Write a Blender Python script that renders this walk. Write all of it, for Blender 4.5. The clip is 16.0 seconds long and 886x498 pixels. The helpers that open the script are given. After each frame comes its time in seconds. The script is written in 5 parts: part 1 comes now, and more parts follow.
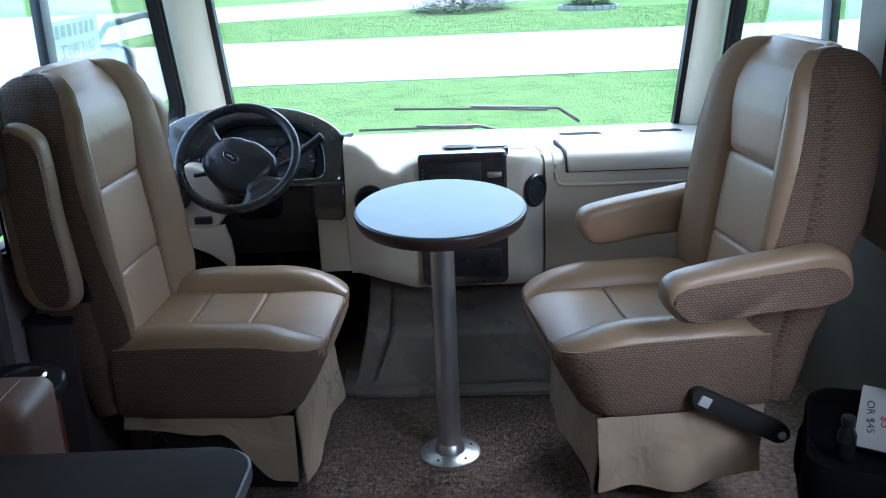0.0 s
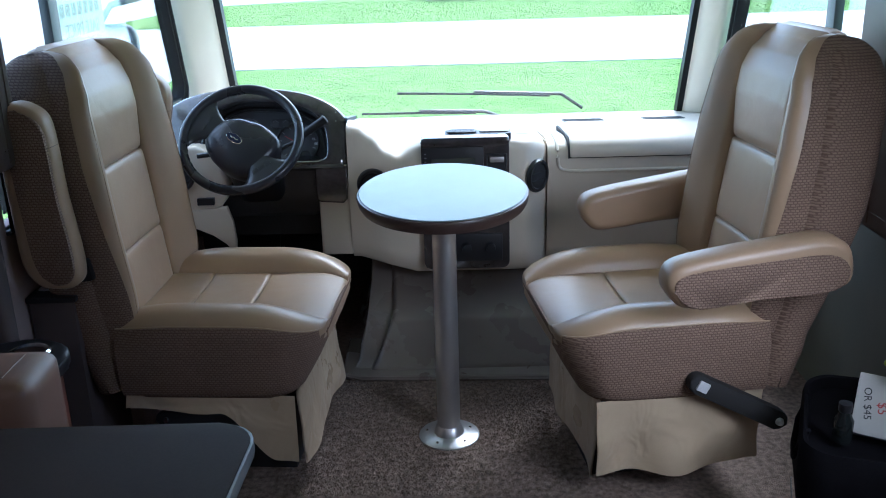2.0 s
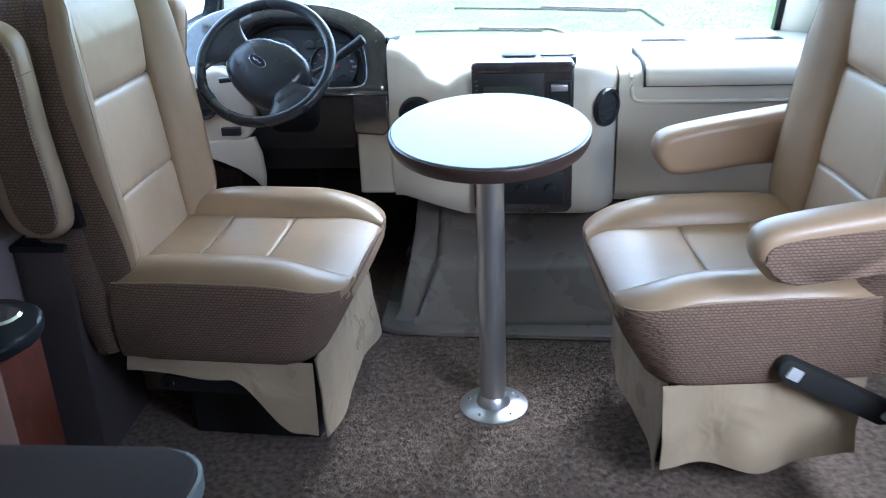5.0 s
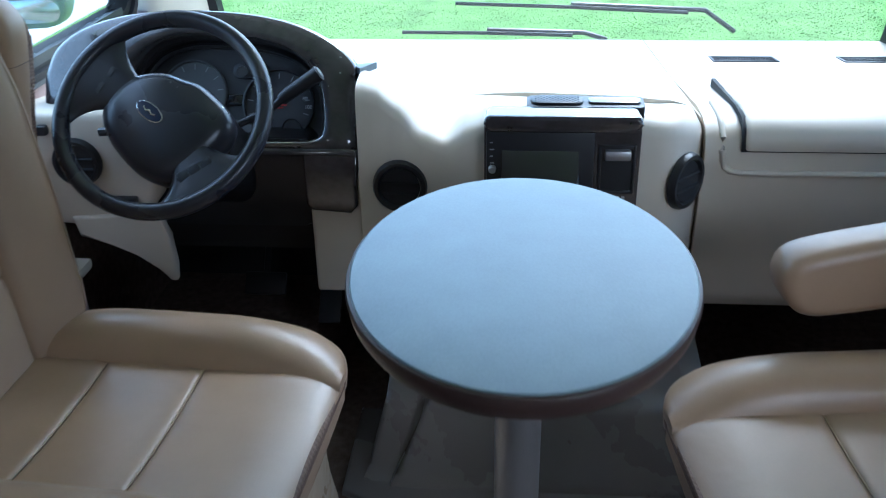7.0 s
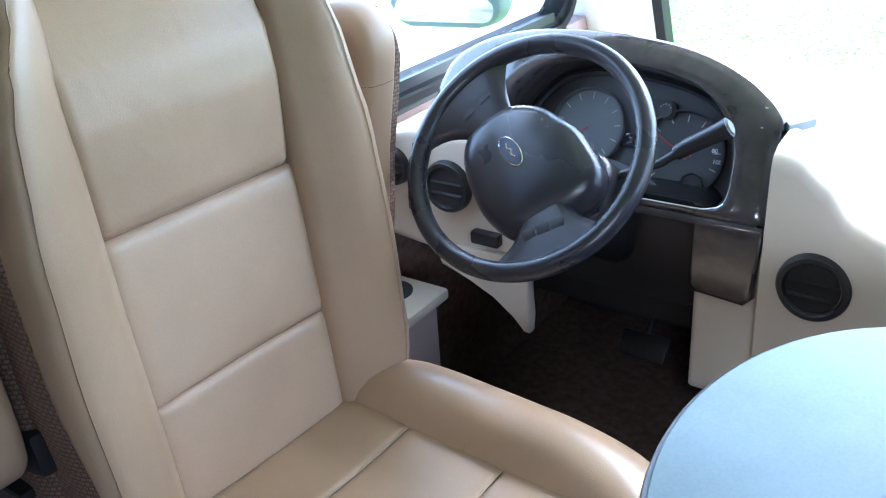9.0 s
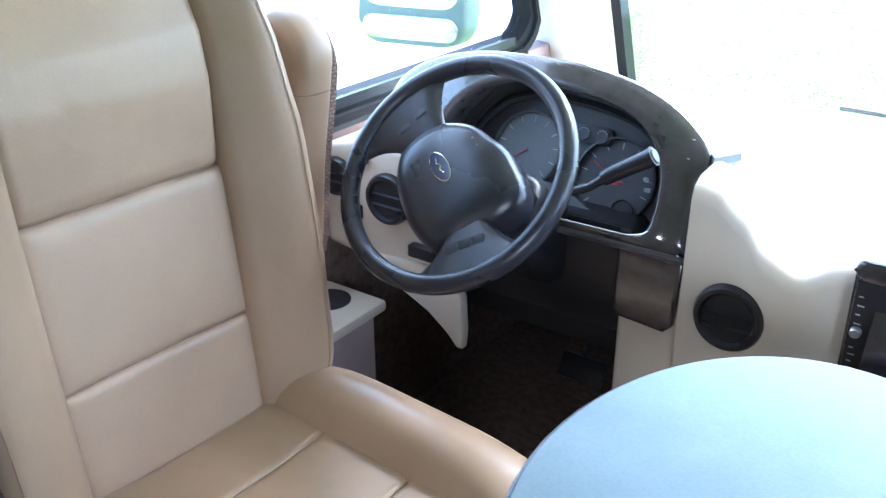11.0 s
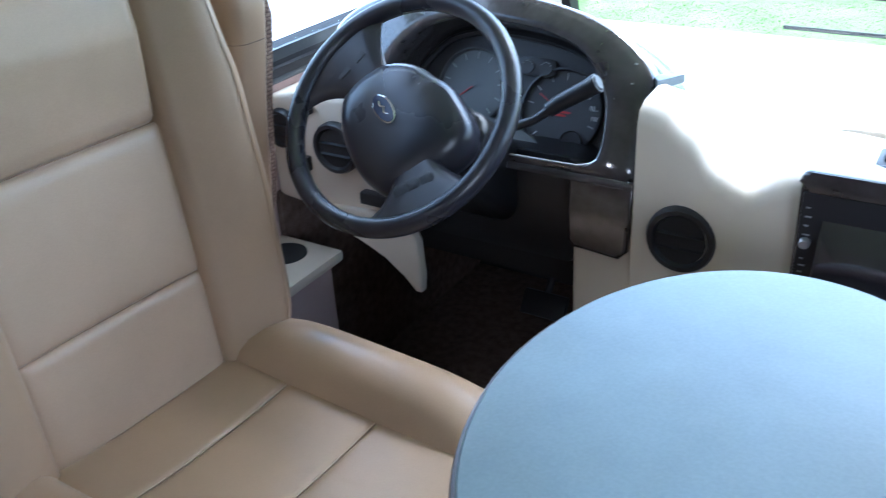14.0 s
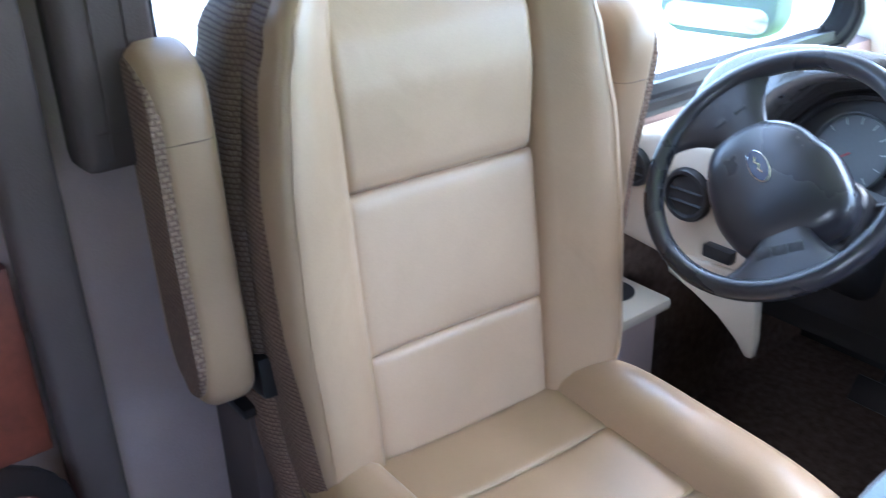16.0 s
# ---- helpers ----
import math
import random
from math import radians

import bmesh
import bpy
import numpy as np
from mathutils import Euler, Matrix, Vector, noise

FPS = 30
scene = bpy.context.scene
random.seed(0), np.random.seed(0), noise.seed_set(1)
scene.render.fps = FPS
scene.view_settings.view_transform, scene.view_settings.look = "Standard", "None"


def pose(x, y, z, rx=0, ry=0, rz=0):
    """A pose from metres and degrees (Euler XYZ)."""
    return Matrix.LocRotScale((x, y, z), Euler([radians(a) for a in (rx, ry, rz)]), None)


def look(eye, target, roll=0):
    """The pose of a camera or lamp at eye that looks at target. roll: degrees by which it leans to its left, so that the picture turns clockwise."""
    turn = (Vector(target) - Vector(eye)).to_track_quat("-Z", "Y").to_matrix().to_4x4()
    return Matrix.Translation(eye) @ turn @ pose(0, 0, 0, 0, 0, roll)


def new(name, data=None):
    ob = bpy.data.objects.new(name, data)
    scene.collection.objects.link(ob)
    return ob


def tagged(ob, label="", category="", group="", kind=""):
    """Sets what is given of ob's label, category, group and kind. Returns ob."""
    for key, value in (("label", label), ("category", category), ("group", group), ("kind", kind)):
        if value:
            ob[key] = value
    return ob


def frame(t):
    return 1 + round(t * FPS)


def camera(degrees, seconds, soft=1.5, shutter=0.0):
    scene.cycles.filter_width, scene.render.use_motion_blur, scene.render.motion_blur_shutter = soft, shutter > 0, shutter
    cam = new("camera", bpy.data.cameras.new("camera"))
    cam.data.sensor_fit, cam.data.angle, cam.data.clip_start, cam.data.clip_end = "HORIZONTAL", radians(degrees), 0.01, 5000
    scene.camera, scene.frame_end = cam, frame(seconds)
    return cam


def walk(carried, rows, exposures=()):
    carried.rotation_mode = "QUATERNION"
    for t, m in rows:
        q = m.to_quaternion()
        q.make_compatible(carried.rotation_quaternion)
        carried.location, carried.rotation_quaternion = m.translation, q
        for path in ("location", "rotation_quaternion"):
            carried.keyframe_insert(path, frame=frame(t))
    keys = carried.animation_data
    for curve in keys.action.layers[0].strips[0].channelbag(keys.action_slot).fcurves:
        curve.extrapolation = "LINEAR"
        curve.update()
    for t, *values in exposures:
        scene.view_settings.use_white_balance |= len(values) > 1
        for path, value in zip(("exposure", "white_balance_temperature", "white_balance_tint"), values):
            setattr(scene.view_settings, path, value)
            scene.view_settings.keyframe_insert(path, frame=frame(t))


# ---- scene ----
cam = camera(51.4, 16.0, soft=1.0, shutter=0.6)
PATH = [
    (0, (0.011, -0.186, 1.471), (0.005, 1.715, 0.848), -2.3),
    (0.5, (0.002, -0.198, 1.47), (-0.003, 1.703, 0.847), -1.7),
    (1, (0.011, -0.193, 1.474), (-0.001, 1.703, 0.84), -2.0),
    (1.5, (0.014, -0.189, 1.467), (0.002, 1.706, 0.826), -1.7),
    (2, (0.007, -0.199, 1.465), (-0.001, 1.693, 0.815), -1.6),
    (2.5, (0.011, -0.198, 1.462), (0.009, 1.691, 0.807), -1.0),
    (3, (0.01, -0.201, 1.465), (0.021, 1.686, 0.803), -0.7),
    (3.5, (0.017, -0.192, 1.468), (0.023, 1.691, 0.794), -0.3),
    (6, (0.107, 0.715, 1.385), (-0.154, 2.488, 0.496), -3.9),
    (6.5, (0.021, 1.003, 1.404), (-0.165, 2.779, 0.504), -2.0),
    (7, (-0.015, 1.193, 1.378), (-0.163, 2.969, 0.471), -1.0),
    (7.5, (0.031, 1.415, 1.355), (-0.796, 2.995, 0.448), -6.2),
    (8, (-0.011, 1.516, 1.357), (-0.974, 3.01, 0.44), -5.1),
    (10.5, (0.111, 1.641, 1.358), (-1.073, 3.002, 0.494), -2.4),
    (11, (0.123, 1.639, 1.354), (-0.929, 3.109, 0.499), -0.3),
    (11.5, (0.118, 1.647, 1.343), (-0.91, 3.102, 0.434), 0.0),
    (12, (0.128, 1.654, 1.345), (-0.865, 3.09, 0.369), -0.8),
    (12.5, (0.134, 1.652, 1.348), (-0.82, 3.127, 0.392), -1.3),
    (13, (0.145, 1.654, 1.343), (-0.729, 3.187, 0.402), -0.4),
    (13.5, (0.148, 1.658, 1.333), (-0.739, 3.187, 0.396), -1.6),
    (14, (0.14, 1.649, 1.333), (-0.826, 3.121, 0.385), -3.5),
    (14.5, (0.117, 1.634, 1.341), (-0.927, 3.047, 0.385), -2.9),
    (15, (0.098, 1.615, 1.346), (-1.11, 2.906, 0.41), -1.9),
    (15.5, (0.067, 1.602, 1.342), (-1.264, 2.788, 0.436), -1.3),
    (16, (0.048, 1.593, 1.352), (-1.376, 2.692, 0.477), -1.8),
]
walk(cam, [(t, look(eye, target, roll)) for t, eye, target, roll in PATH],
     exposures=[(0.0, -0.17, 4900, 8), (2.0, 0.10, 4950, 9), (3.5, 0.43, 5000, 9), (6.0, 1.15, 4750, 6), (6.5, 0.62, 4900, 8), (7.0, -0.08, 4750, 6), (7.5, -0.12, 4650, 6), (8.0, 0.72, 4950, 10),
                (10.5, 1.34, 5000, 12), (11.5, 1.2, 5000, 12), (12.5, 0.97, 5000, 11), (13.5, 0.56, 4850, 10), (14.5, 1.01, 4950, 12), (16.0, 1.48, 4950, 13)])

# ---- world, sun, light through the windows, added seat fill ----
sky_world = bpy.data.worlds.new("overcast_sky")
scene.world = sky_world
sky_world.use_nodes = True
wn = sky_world.node_tree
sky = wn.nodes.new("ShaderNodeTexSky")
sky.sky_type = "NISHITA"
sky.sun_disc = False
sky.sun_elevation, sky.sun_rotation = radians(52), radians(25)
sky.dust_density, sky.air_density = 3.0, 1.0
wn.links.new(sky.outputs[0], wn.nodes["Background"].inputs[0])
wn.nodes["Background"].inputs[1].default_value = 0.46

sun = new("sun", bpy.data.lights.new("sun", "SUN"))
sun.data.energy, sun.data.angle, sun.data.color = 5.0, radians(20), (1.0, 0.96, 0.9)
sun.matrix_world = look((0, 0, 0), (-0.26, -0.56, -0.79))


def window_light(name, eye, target, w, h, power, color=(0.86, 0.94, 1.0)):
    lamp = new(name, bpy.data.lights.new(name, "AREA"))
    lamp.data.shape, lamp.data.size, lamp.data.size_y = "RECTANGLE", w, h
    lamp.data.energy, lamp.data.color = power, color
    lamp.matrix_world = look(eye, target)
    return lamp


window_light("windshield_daylight", (0.06, 3.86, 1.30), (0.06, 1.0, 0.6), 2.0, 0.9, 10.5, (0.72, 0.88, 1.0))
window_light("driver_window_daylight", (-1.13, 2.9, 1.2), (0.2, 2.6, 0.5), 1.3, 0.7, 6.0)
window_light("passenger_window_daylight", (1.25, 2.9, 1.2), (-0.2, 2.6, 0.5), 1.3, 0.7, 2.7)
# Added fill lamp, out of view, narrowed to brighten the passenger seat.
seat_fill = window_light("passenger_seat_fill", (1.25, 0.85, 1.25), (0.66, 2.0, 0.52), 0.7, 0.7, 3.4, (1.0, 0.95, 0.90))
seat_fill.data.spread = radians(70)
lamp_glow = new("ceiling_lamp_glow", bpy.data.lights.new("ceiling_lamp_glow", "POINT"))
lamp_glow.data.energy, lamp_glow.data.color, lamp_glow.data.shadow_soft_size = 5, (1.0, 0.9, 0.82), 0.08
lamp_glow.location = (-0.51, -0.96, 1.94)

# ---- materials ----


def material(name, color, rough=0.6, metal=0.0, var=0.12, scale=6.0, fine=180.0, bump=0.15, spec=0.5, coat=0.0, dist=0.002, crease=0.0):
    """Two scales of colour change, fine relief and uneven gloss."""
    m = bpy.data.materials.new(name)
    m.use_nodes = True
    nt = m.node_tree
    b = nt.nodes["Principled BSDF"]
    tc = nt.nodes.new("ShaderNodeTexCoord")
    n1 = nt.nodes.new("ShaderNodeTexNoise")
    n1.inputs["Scale"].default_value, n1.inputs["Detail"].default_value = scale, 6
    n2 = nt.nodes.new("ShaderNodeTexNoise")
    n2.inputs["Scale"].default_value, n2.inputs["Detail"].default_value = fine, 3
    nt.links.new(tc.outputs["Object"], n1.inputs["Vector"])
    nt.links.new(tc.outputs["Object"], n2.inputs["Vector"])
    mix = nt.nodes.new("ShaderNodeMath")
    mix.operation = "MULTIPLY_ADD"
    mix.inputs[1].default_value = 0.4
    nt.links.new(n2.outputs["Fac"], mix.inputs[0])
    nt.links.new(n1.outputs["Fac"], mix.inputs[2])
    ramp = nt.nodes.new("ShaderNodeValToRGB")
    ramp.color_ramp.elements[0].position, ramp.color_ramp.elements[1].position = 0.45, 0.95
    ramp.color_ramp.elements[0].color = (*[c * (1 - var) for c in color], 1)
    ramp.color_ramp.elements[1].color = (*[min(1, c * (1 + var)) for c in color], 1)
    nt.links.new(mix.outputs[0], ramp.inputs[0])
    nt.links.new(ramp.outputs[0], b.inputs["Base Color"])
    rr = nt.nodes.new("ShaderNodeMapRange")
    rr.inputs["To Min"].default_value, rr.inputs["To Max"].default_value = max(0, rough - 0.08), min(1, rough + 0.08)
    nt.links.new(n1.outputs["Fac"], rr.inputs["Value"])
    nt.links.new(rr.outputs[0], b.inputs["Roughness"])
    b.inputs["Metallic"].default_value = metal
    b.inputs["Specular IOR Level"].default_value = spec
    b.inputs["Coat Weight"].default_value = coat
    b.inputs["Coat Roughness"].default_value = 0.08
    if bump:
        bp = nt.nodes.new("ShaderNodeBump")
        bp.inputs["Strength"].default_value, bp.inputs["Distance"].default_value = bump, dist
        nt.links.new(n2.outputs["Fac"], bp.inputs["Height"])
        nt.links.new(bp.outputs[0], b.inputs["Normal"])
        if crease:
            soft = nt.nodes.new("ShaderNodeTexNoise")
            soft.inputs["Scale"].default_value, soft.inputs["Detail"].default_value, soft.inputs["Distortion"].default_value = 9.0, 2, 0.8
            nt.links.new(tc.outputs["Object"], soft.inputs["Vector"])
            wide = nt.nodes.new("ShaderNodeBump")
            wide.inputs["Strength"].default_value, wide.inputs["Distance"].default_value = crease, 0.02
            nt.links.new(soft.outputs["Fac"], wide.inputs["Height"])
            nt.links.new(wide.outputs[0], bp.inputs["Normal"])
    return m


def woven_material(name, light, dark):
    """Staggered short dashes of yarn on a darker ground, by the thing's own x and z."""
    m = material(name, light, 0.85, bump=0.0)
    nt = m.node_tree
    b = nt.nodes["Principled BSDF"]
    tc = nt.nodes.new("ShaderNodeTexCoord")
    sep, com = nt.nodes.new("ShaderNodeSeparateXYZ"), nt.nodes.new("ShaderNodeCombineXYZ")
    add = nt.nodes.new("ShaderNodeMath")
    nt.links.new(tc.outputs["Object"], sep.inputs[0])
    nt.links.new(sep.outputs[0], add.inputs[0])
    nt.links.new(sep.outputs[1], add.inputs[1])
    nt.links.new(add.outputs[0], com.inputs[0])
    nt.links.new(sep.outputs[2], com.inputs[1])
    br = nt.nodes.new("ShaderNodeTexBrick")
    br.inputs["Scale"].default_value = 1.0
    br.inputs["Brick Width"].default_value, br.inputs["Row Height"].default_value = 0.0110, 0.0068
    br.inputs["Mortar Size"].default_value, br.inputs["Mortar Smooth"].default_value = 0.0024, 1.0
    br.inputs["Color1"].default_value = (*light, 1)
    br.inputs["Color2"].default_value = (*[c * 0.84 for c in light], 1)
    br.inputs["Mortar"].default_value = (*dark, 1)
    wob, small, shift = nt.nodes.new("ShaderNodeTexNoise"), nt.nodes.new("ShaderNodeVectorMath"), nt.nodes.new("ShaderNodeVectorMath")
    wob.inputs["Scale"].default_value = 140.0
    small.operation, small.inputs["Scale"].default_value = "SCALE", 0.0042
    nt.links.new(tc.outputs["Object"], wob.inputs["Vector"])
    nt.links.new(wob.outputs["Color"], small.inputs[0])
    nt.links.new(com.outputs[0], shift.inputs[0])
    nt.links.new(small.outputs[0], shift.inputs[1])
    nt.links.new(shift.outputs[0], br.inputs["Vector"])
    nt.links.new(br.outputs["Color"], b.inputs["Base Color"])
    inv = nt.nodes.new("ShaderNodeMath")
    inv.operation, inv.inputs[0].default_value = "SUBTRACT", 1.0
    nt.links.new(br.outputs["Fac"], inv.inputs[1])
    bp = nt.nodes.new("ShaderNodeBump")
    bp.inputs["Strength"].default_value, bp.inputs["Distance"].default_value = 0.5, 0.002
    nt.links.new(inv.outputs[0], bp.inputs["Height"])
    nt.links.new(bp.outputs[0], b.inputs["Normal"])
    return m


def glass_material(name, tint=(1, 1, 1), rough=0.0):
    m = bpy.data.materials.new(name)
    m.use_nodes = True
    nt = m.node_tree
    out = nt.nodes["Material Output"]
    clear, gloss, mixer, lw, mr = (nt.nodes.new("ShaderNode" + k) for k in ("BsdfTransparent", "BsdfGlossy", "MixShader", "LayerWeight", "MapRange"))
    clear.inputs[0].default_value = (*tint, 1)
    gloss.inputs["Roughness"].default_value = rough
    mr.inputs["From Min"].default_value, mr.inputs["From Max"].default_value = 0.5, 1.0
    mr.inputs["To Min"].default_value, mr.inputs["To Max"].default_value = 0.05, 0.5
    nt.links.new(lw.outputs["Facing"], mr.inputs["Value"])
    nt.links.new(mr.outputs[0], mixer.inputs[0])
    nt.links.new(clear.outputs[0], mixer.inputs[1])
    nt.links.new(gloss.outputs[0], mixer.inputs[2])
    nt.links.new(mixer.outputs[0], out.inputs[0])
    return m


TAN = material("tan_leather", (0.45, 0.318, 0.212), 0.35, var=0.10, scale=5, fine=420, bump=0.12, crease=0.10)
# The same tan leather, darkened to paint shade on bolsters and cushions.
TAN_SHADED = material("tan_leather_shaded", (0.36, 0.245, 0.152), 0.36, var=0.10, scale=5, fine=420, bump=0.12, crease=0.12)
# Armrests share the seat leather; their browner tone has shade put into it.
ARM = material("tan_leather_armrest_shaded", (0.335, 0.225, 0.14), 0.40, var=0.10, scale=5, fine=420, bump=0.12, crease=0.12)
SKIRT = material("cream_vinyl_skirt", (0.44, 0.345, 0.235), 0.30, var=0.08, scale=6, fine=350, bump=0.1, crease=0.6)
WOVEN = woven_material("woven_brown_fabric", (0.240, 0.160, 0.112), (0.112, 0.065, 0.046))
STITCH = material("pale_thread", (0.46, 0.35, 0.23), 0.8)
CREAM = material("cream_moulded_plastic", (0.60, 0.53, 0.425), 0.5, var=0.05, scale=4, fine=600, bump=0.08)
PILLAR = material("cream_pillar_vinyl", (0.66, 0.63, 0.54), 0.6, var=0.05, scale=4, fine=500, bump=0.1)
BLACK = material("black_plastic", (0.014, 0.014, 0.016), 0.38, var=0.2, fine=700, bump=0.12)
DULLBLACK = material("matt_black", (0.017, 0.016, 0.016), 0.8, var=0.2)
WHEELGREY = material("charcoal_wheel_rubber", (0.022, 0.022, 0.028), 0.28, var=0.05, fine=900, bump=0.04, spec=0.5)
WOODGRAIN = material("dark_gloss_burl", (0.042, 0.036, 0.035), 0.16, var=0.35, scale=22, fine=90, bump=0.0, coat=1.0, spec=0.5)
TABLETOP = material("grey_laminate", (0.20, 0.25, 0.266), 0.36, var=0.17, scale=6, fine=260, bump=0.03)
TABLEDGE = material("dark_brown_edge", (0.06, 0.036, 0.03), 0.35, var=0.2)
DINETTE = material("charcoal_laminate", (0.042, 0.031, 0.029), 0.5, var=0.2, scale=3, fine=300, bump=0.03, spec=0.03)
DINEDGE = material("grey_edge_trim", (0.17, 0.17, 0.17), 0.4)
STEEL = material("brushed_aluminium", (0.55, 0.55, 0.56), 0.34, metal=0.9, var=0.08, scale=8, fine=300, bump=0.05)
CHROME = material("chrome", (0.8, 0.8, 0.8), 0.12, metal=1.0, var=0.02, bump=0)
CARPET = material("brown_speckled_carpet", (0.27, 0.205, 0.165), 0.95, var=0.55, scale=60, fine=320, bump=0.9, dist=0.01, spec=0.1)
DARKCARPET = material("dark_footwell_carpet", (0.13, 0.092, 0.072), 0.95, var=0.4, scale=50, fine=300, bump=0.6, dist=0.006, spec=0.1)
GREYVINYL = material("grey_vinyl_engine_cover", (0.165, 0.138, 0.118), 0.28, var=0.1, scale=5, fine=300, bump=0.1)
WALLOLIVE = material("olive_grey_wall_vinyl", (0.19, 0.185, 0.14), 0.75, var=0.1, scale=5, fine=200, bump=0.1)
WALLFABRIC = material("pinkish_grey_wall_fabric", (0.47, 0.355, 0.325), 0.9, var=0.08, scale=7, fine=350, bump=0.3)
CEILING = material("pale_ceiling_vinyl", (0.62, 0.58, 0.5), 0.8, var=0.05)
RUBBER = material("black_window_rubber", (0.010, 0.010, 0.012), 0.5, var=0.1, spec=0.25)
ALU = material("dark_window_aluminium", (0.05, 0.055, 0.06), 0.35, metal=0.6, var=0.1)
VALANCE = material("taupe_valance_fabric", (0.09, 0.066, 0.062), 0.9, var=0.1, scale=7, fine=350, bump=0.3)
HOUSING = material("blue_grey_plastic", (0.16, 0.20, 0.23), 0.45)
SILVER = material("silver_painted_plastic", (0.68, 0.68, 0.70), 0.35, metal=0.25, bump=0)
CURTAIN = material("brown_vinyl_valance", (0.13, 0.085, 0.058), 0.5, var=0.15, fine=300, bump=0.15)
CHERRY = material("cherry_wood", (0.14, 0.035, 0.02), 0.4, var=0.35, scale=14, fine=80, bump=0.05)
SOFA = material("brown_sofa_leather", (0.20, 0.11, 0.075), 0.45, var=0.1, fine=400, bump=0.12)
GRASS = material("mown_grass", (0.21, 0.36, 0.095), 0.9, var=0.28, scale=2.5, fine=38, bump=0.6, dist=0.05, spec=0.1)
CONCRETE = material("pale_concrete_road", (0.60, 0.59, 0.56), 0.85, var=0.08, scale=0.4, fine=8, bump=0.2)
JOINT = material("road_joint_sealant", (0.33, 0.32, 0.30), 0.9)
LEAF = material("blue_grey_conifer_needles", (0.085, 0.135, 0.13), 0.8, var=0.4, scale=5, fine=30)
LEAFLIGHT = material("light_shrub_leaves", (0.10, 0.18, 0.06), 0.8, var=0.4, scale=5, fine=30)
BARK = material("bark", (0.09, 0.06, 0.04), 0.9)
WHITE = material("white_paint", (0.75, 0.76, 0.77), 0.35, var=0.03)
PAPER = material("white_paper", (0.36, 0.355, 0.34), 0.8, var=0.04)
INK = material("black_ink", (0.02, 0.02, 0.025), 0.7)
REDINK = material("dark_red_ink", (0.30, 0.03, 0.03), 0.7)
SCREEN = material("dark_lcd_glass", (0.015, 0.014, 0.016), 0.07, var=0.1, bump=0, spec=1.0, coat=1.0)
GAUGE = material("gauge_face", (0.03, 0.03, 0.034), 0.5)
GAUGEPALE = material("grey_gauge_face", (0.09, 0.094, 0.10), 0.5)
MARK = material("white_print", (0.7, 0.7, 0.7), 0.6)
GAUGEMARK = material("dim_grey_print", (0.32, 0.32, 0.32), 0.6)
REDMARK = material("red_print", (0.36, 0.02, 0.025), 0.5)
EMBLEM = material("dark_blue_enamel", (0.012, 0.018, 0.05), 0.2, var=0.1, bump=0)
BAG = material("black_nylon", (0.007, 0.0065, 0.008), 0.9, var=0.3, scale=12, fine=300, bump=0.3, spec=0.03)
YELLOW = material("yellow_green_plastic", (0.42, 0.45, 0.05), 0.5)
GLASS = glass_material("clear_glass", (0.97, 1.0, 0.985))
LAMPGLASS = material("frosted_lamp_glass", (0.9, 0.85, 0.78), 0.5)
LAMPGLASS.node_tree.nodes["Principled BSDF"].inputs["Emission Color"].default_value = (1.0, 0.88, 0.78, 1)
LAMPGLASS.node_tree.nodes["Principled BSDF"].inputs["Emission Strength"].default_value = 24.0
BOTTLE = material("dark_bottle_glass", (0.01, 0.012, 0.012), 0.08, bump=0)

# ---- mesh tools ----


def part(name, bm, mat, parent=None, label="", smooth=40):
    """Links a bmesh as one mesh object, shaded smooth below that angle."""
    me = bpy.data.meshes.new(name)
    bmesh.ops.recalc_face_normals(bm, faces=bm.faces)
    for f in bm.faces:
        f.smooth = True
    for e in bm.edges:
        if len(e.link_faces) == 2 and e.calc_face_angle(0) > radians(smooth):
            e.smooth = False
    bm.to_mesh(me)
    bm.free()
    me.materials.append(mat)
    ob = new(name, me)
    if parent is not None:
        ob.parent = parent
    if label:
        ob["label"] = label
    return ob


def thing(name, m, label, category, group="", kind=""):
    ob = new(name)
    ob.matrix_world = m
    ob.empty_display_size = 0.1
    return tagged(ob, label, category, group, kind)


def box(x0, x1, y0, y1, z0, z1, bevel=0.0, segs=2, bm=None):
    bm = bm or bmesh.new()
    vs = [bm.verts.new((x, y, z)) for x in (x0, x1) for y in (y0, y1) for z in (z0, z1)]
    fs = [(0, 1, 3, 2), (4, 6, 7, 5), (0, 4, 5, 1), (2, 3, 7, 6), (0, 2, 6, 4), (1, 5, 7, 3)]
    made = [bm.faces.new([vs[i] for i in f]) for f in fs]
    if bevel:
        edges = {e for f in made for e in f.edges}
        bmesh.ops.bevel(bm, geom=list(edges), offset=bevel, segments=segs, profile=0.6, affect="EDGES")
    return bm


def prism(outline, axis, a, b, bevel=0.0, segs=3, bm=None):
    """A polygon of two coordinates, pushed along an axis from a to b, its rims rounded."""
    bm = bm or bmesh.new()

    def put(p, d):
        return {"x": (d, p[0], p[1]), "y": (p[0], d, p[1]), "z": (p[0], p[1], d)}[axis]

    lo = [bm.verts.new(put(p, a)) for p in outline]
    hi = [bm.verts.new(put(p, b)) for p in outline]
    f1, f2 = bm.faces.new(lo), bm.faces.new(hi)
    n = len(outline)
    for i in range(n):
        bm.faces.new((lo[i], lo[(i + 1) % n], hi[(i + 1) % n], hi[i]))
    if bevel:
        bmesh.ops.bevel(bm, geom=list(f1.edges) + list(f2.edges), offset=bevel, segments=segs, profile=0.6, affect="EDGES", clamp_overlap=True)
    return bm


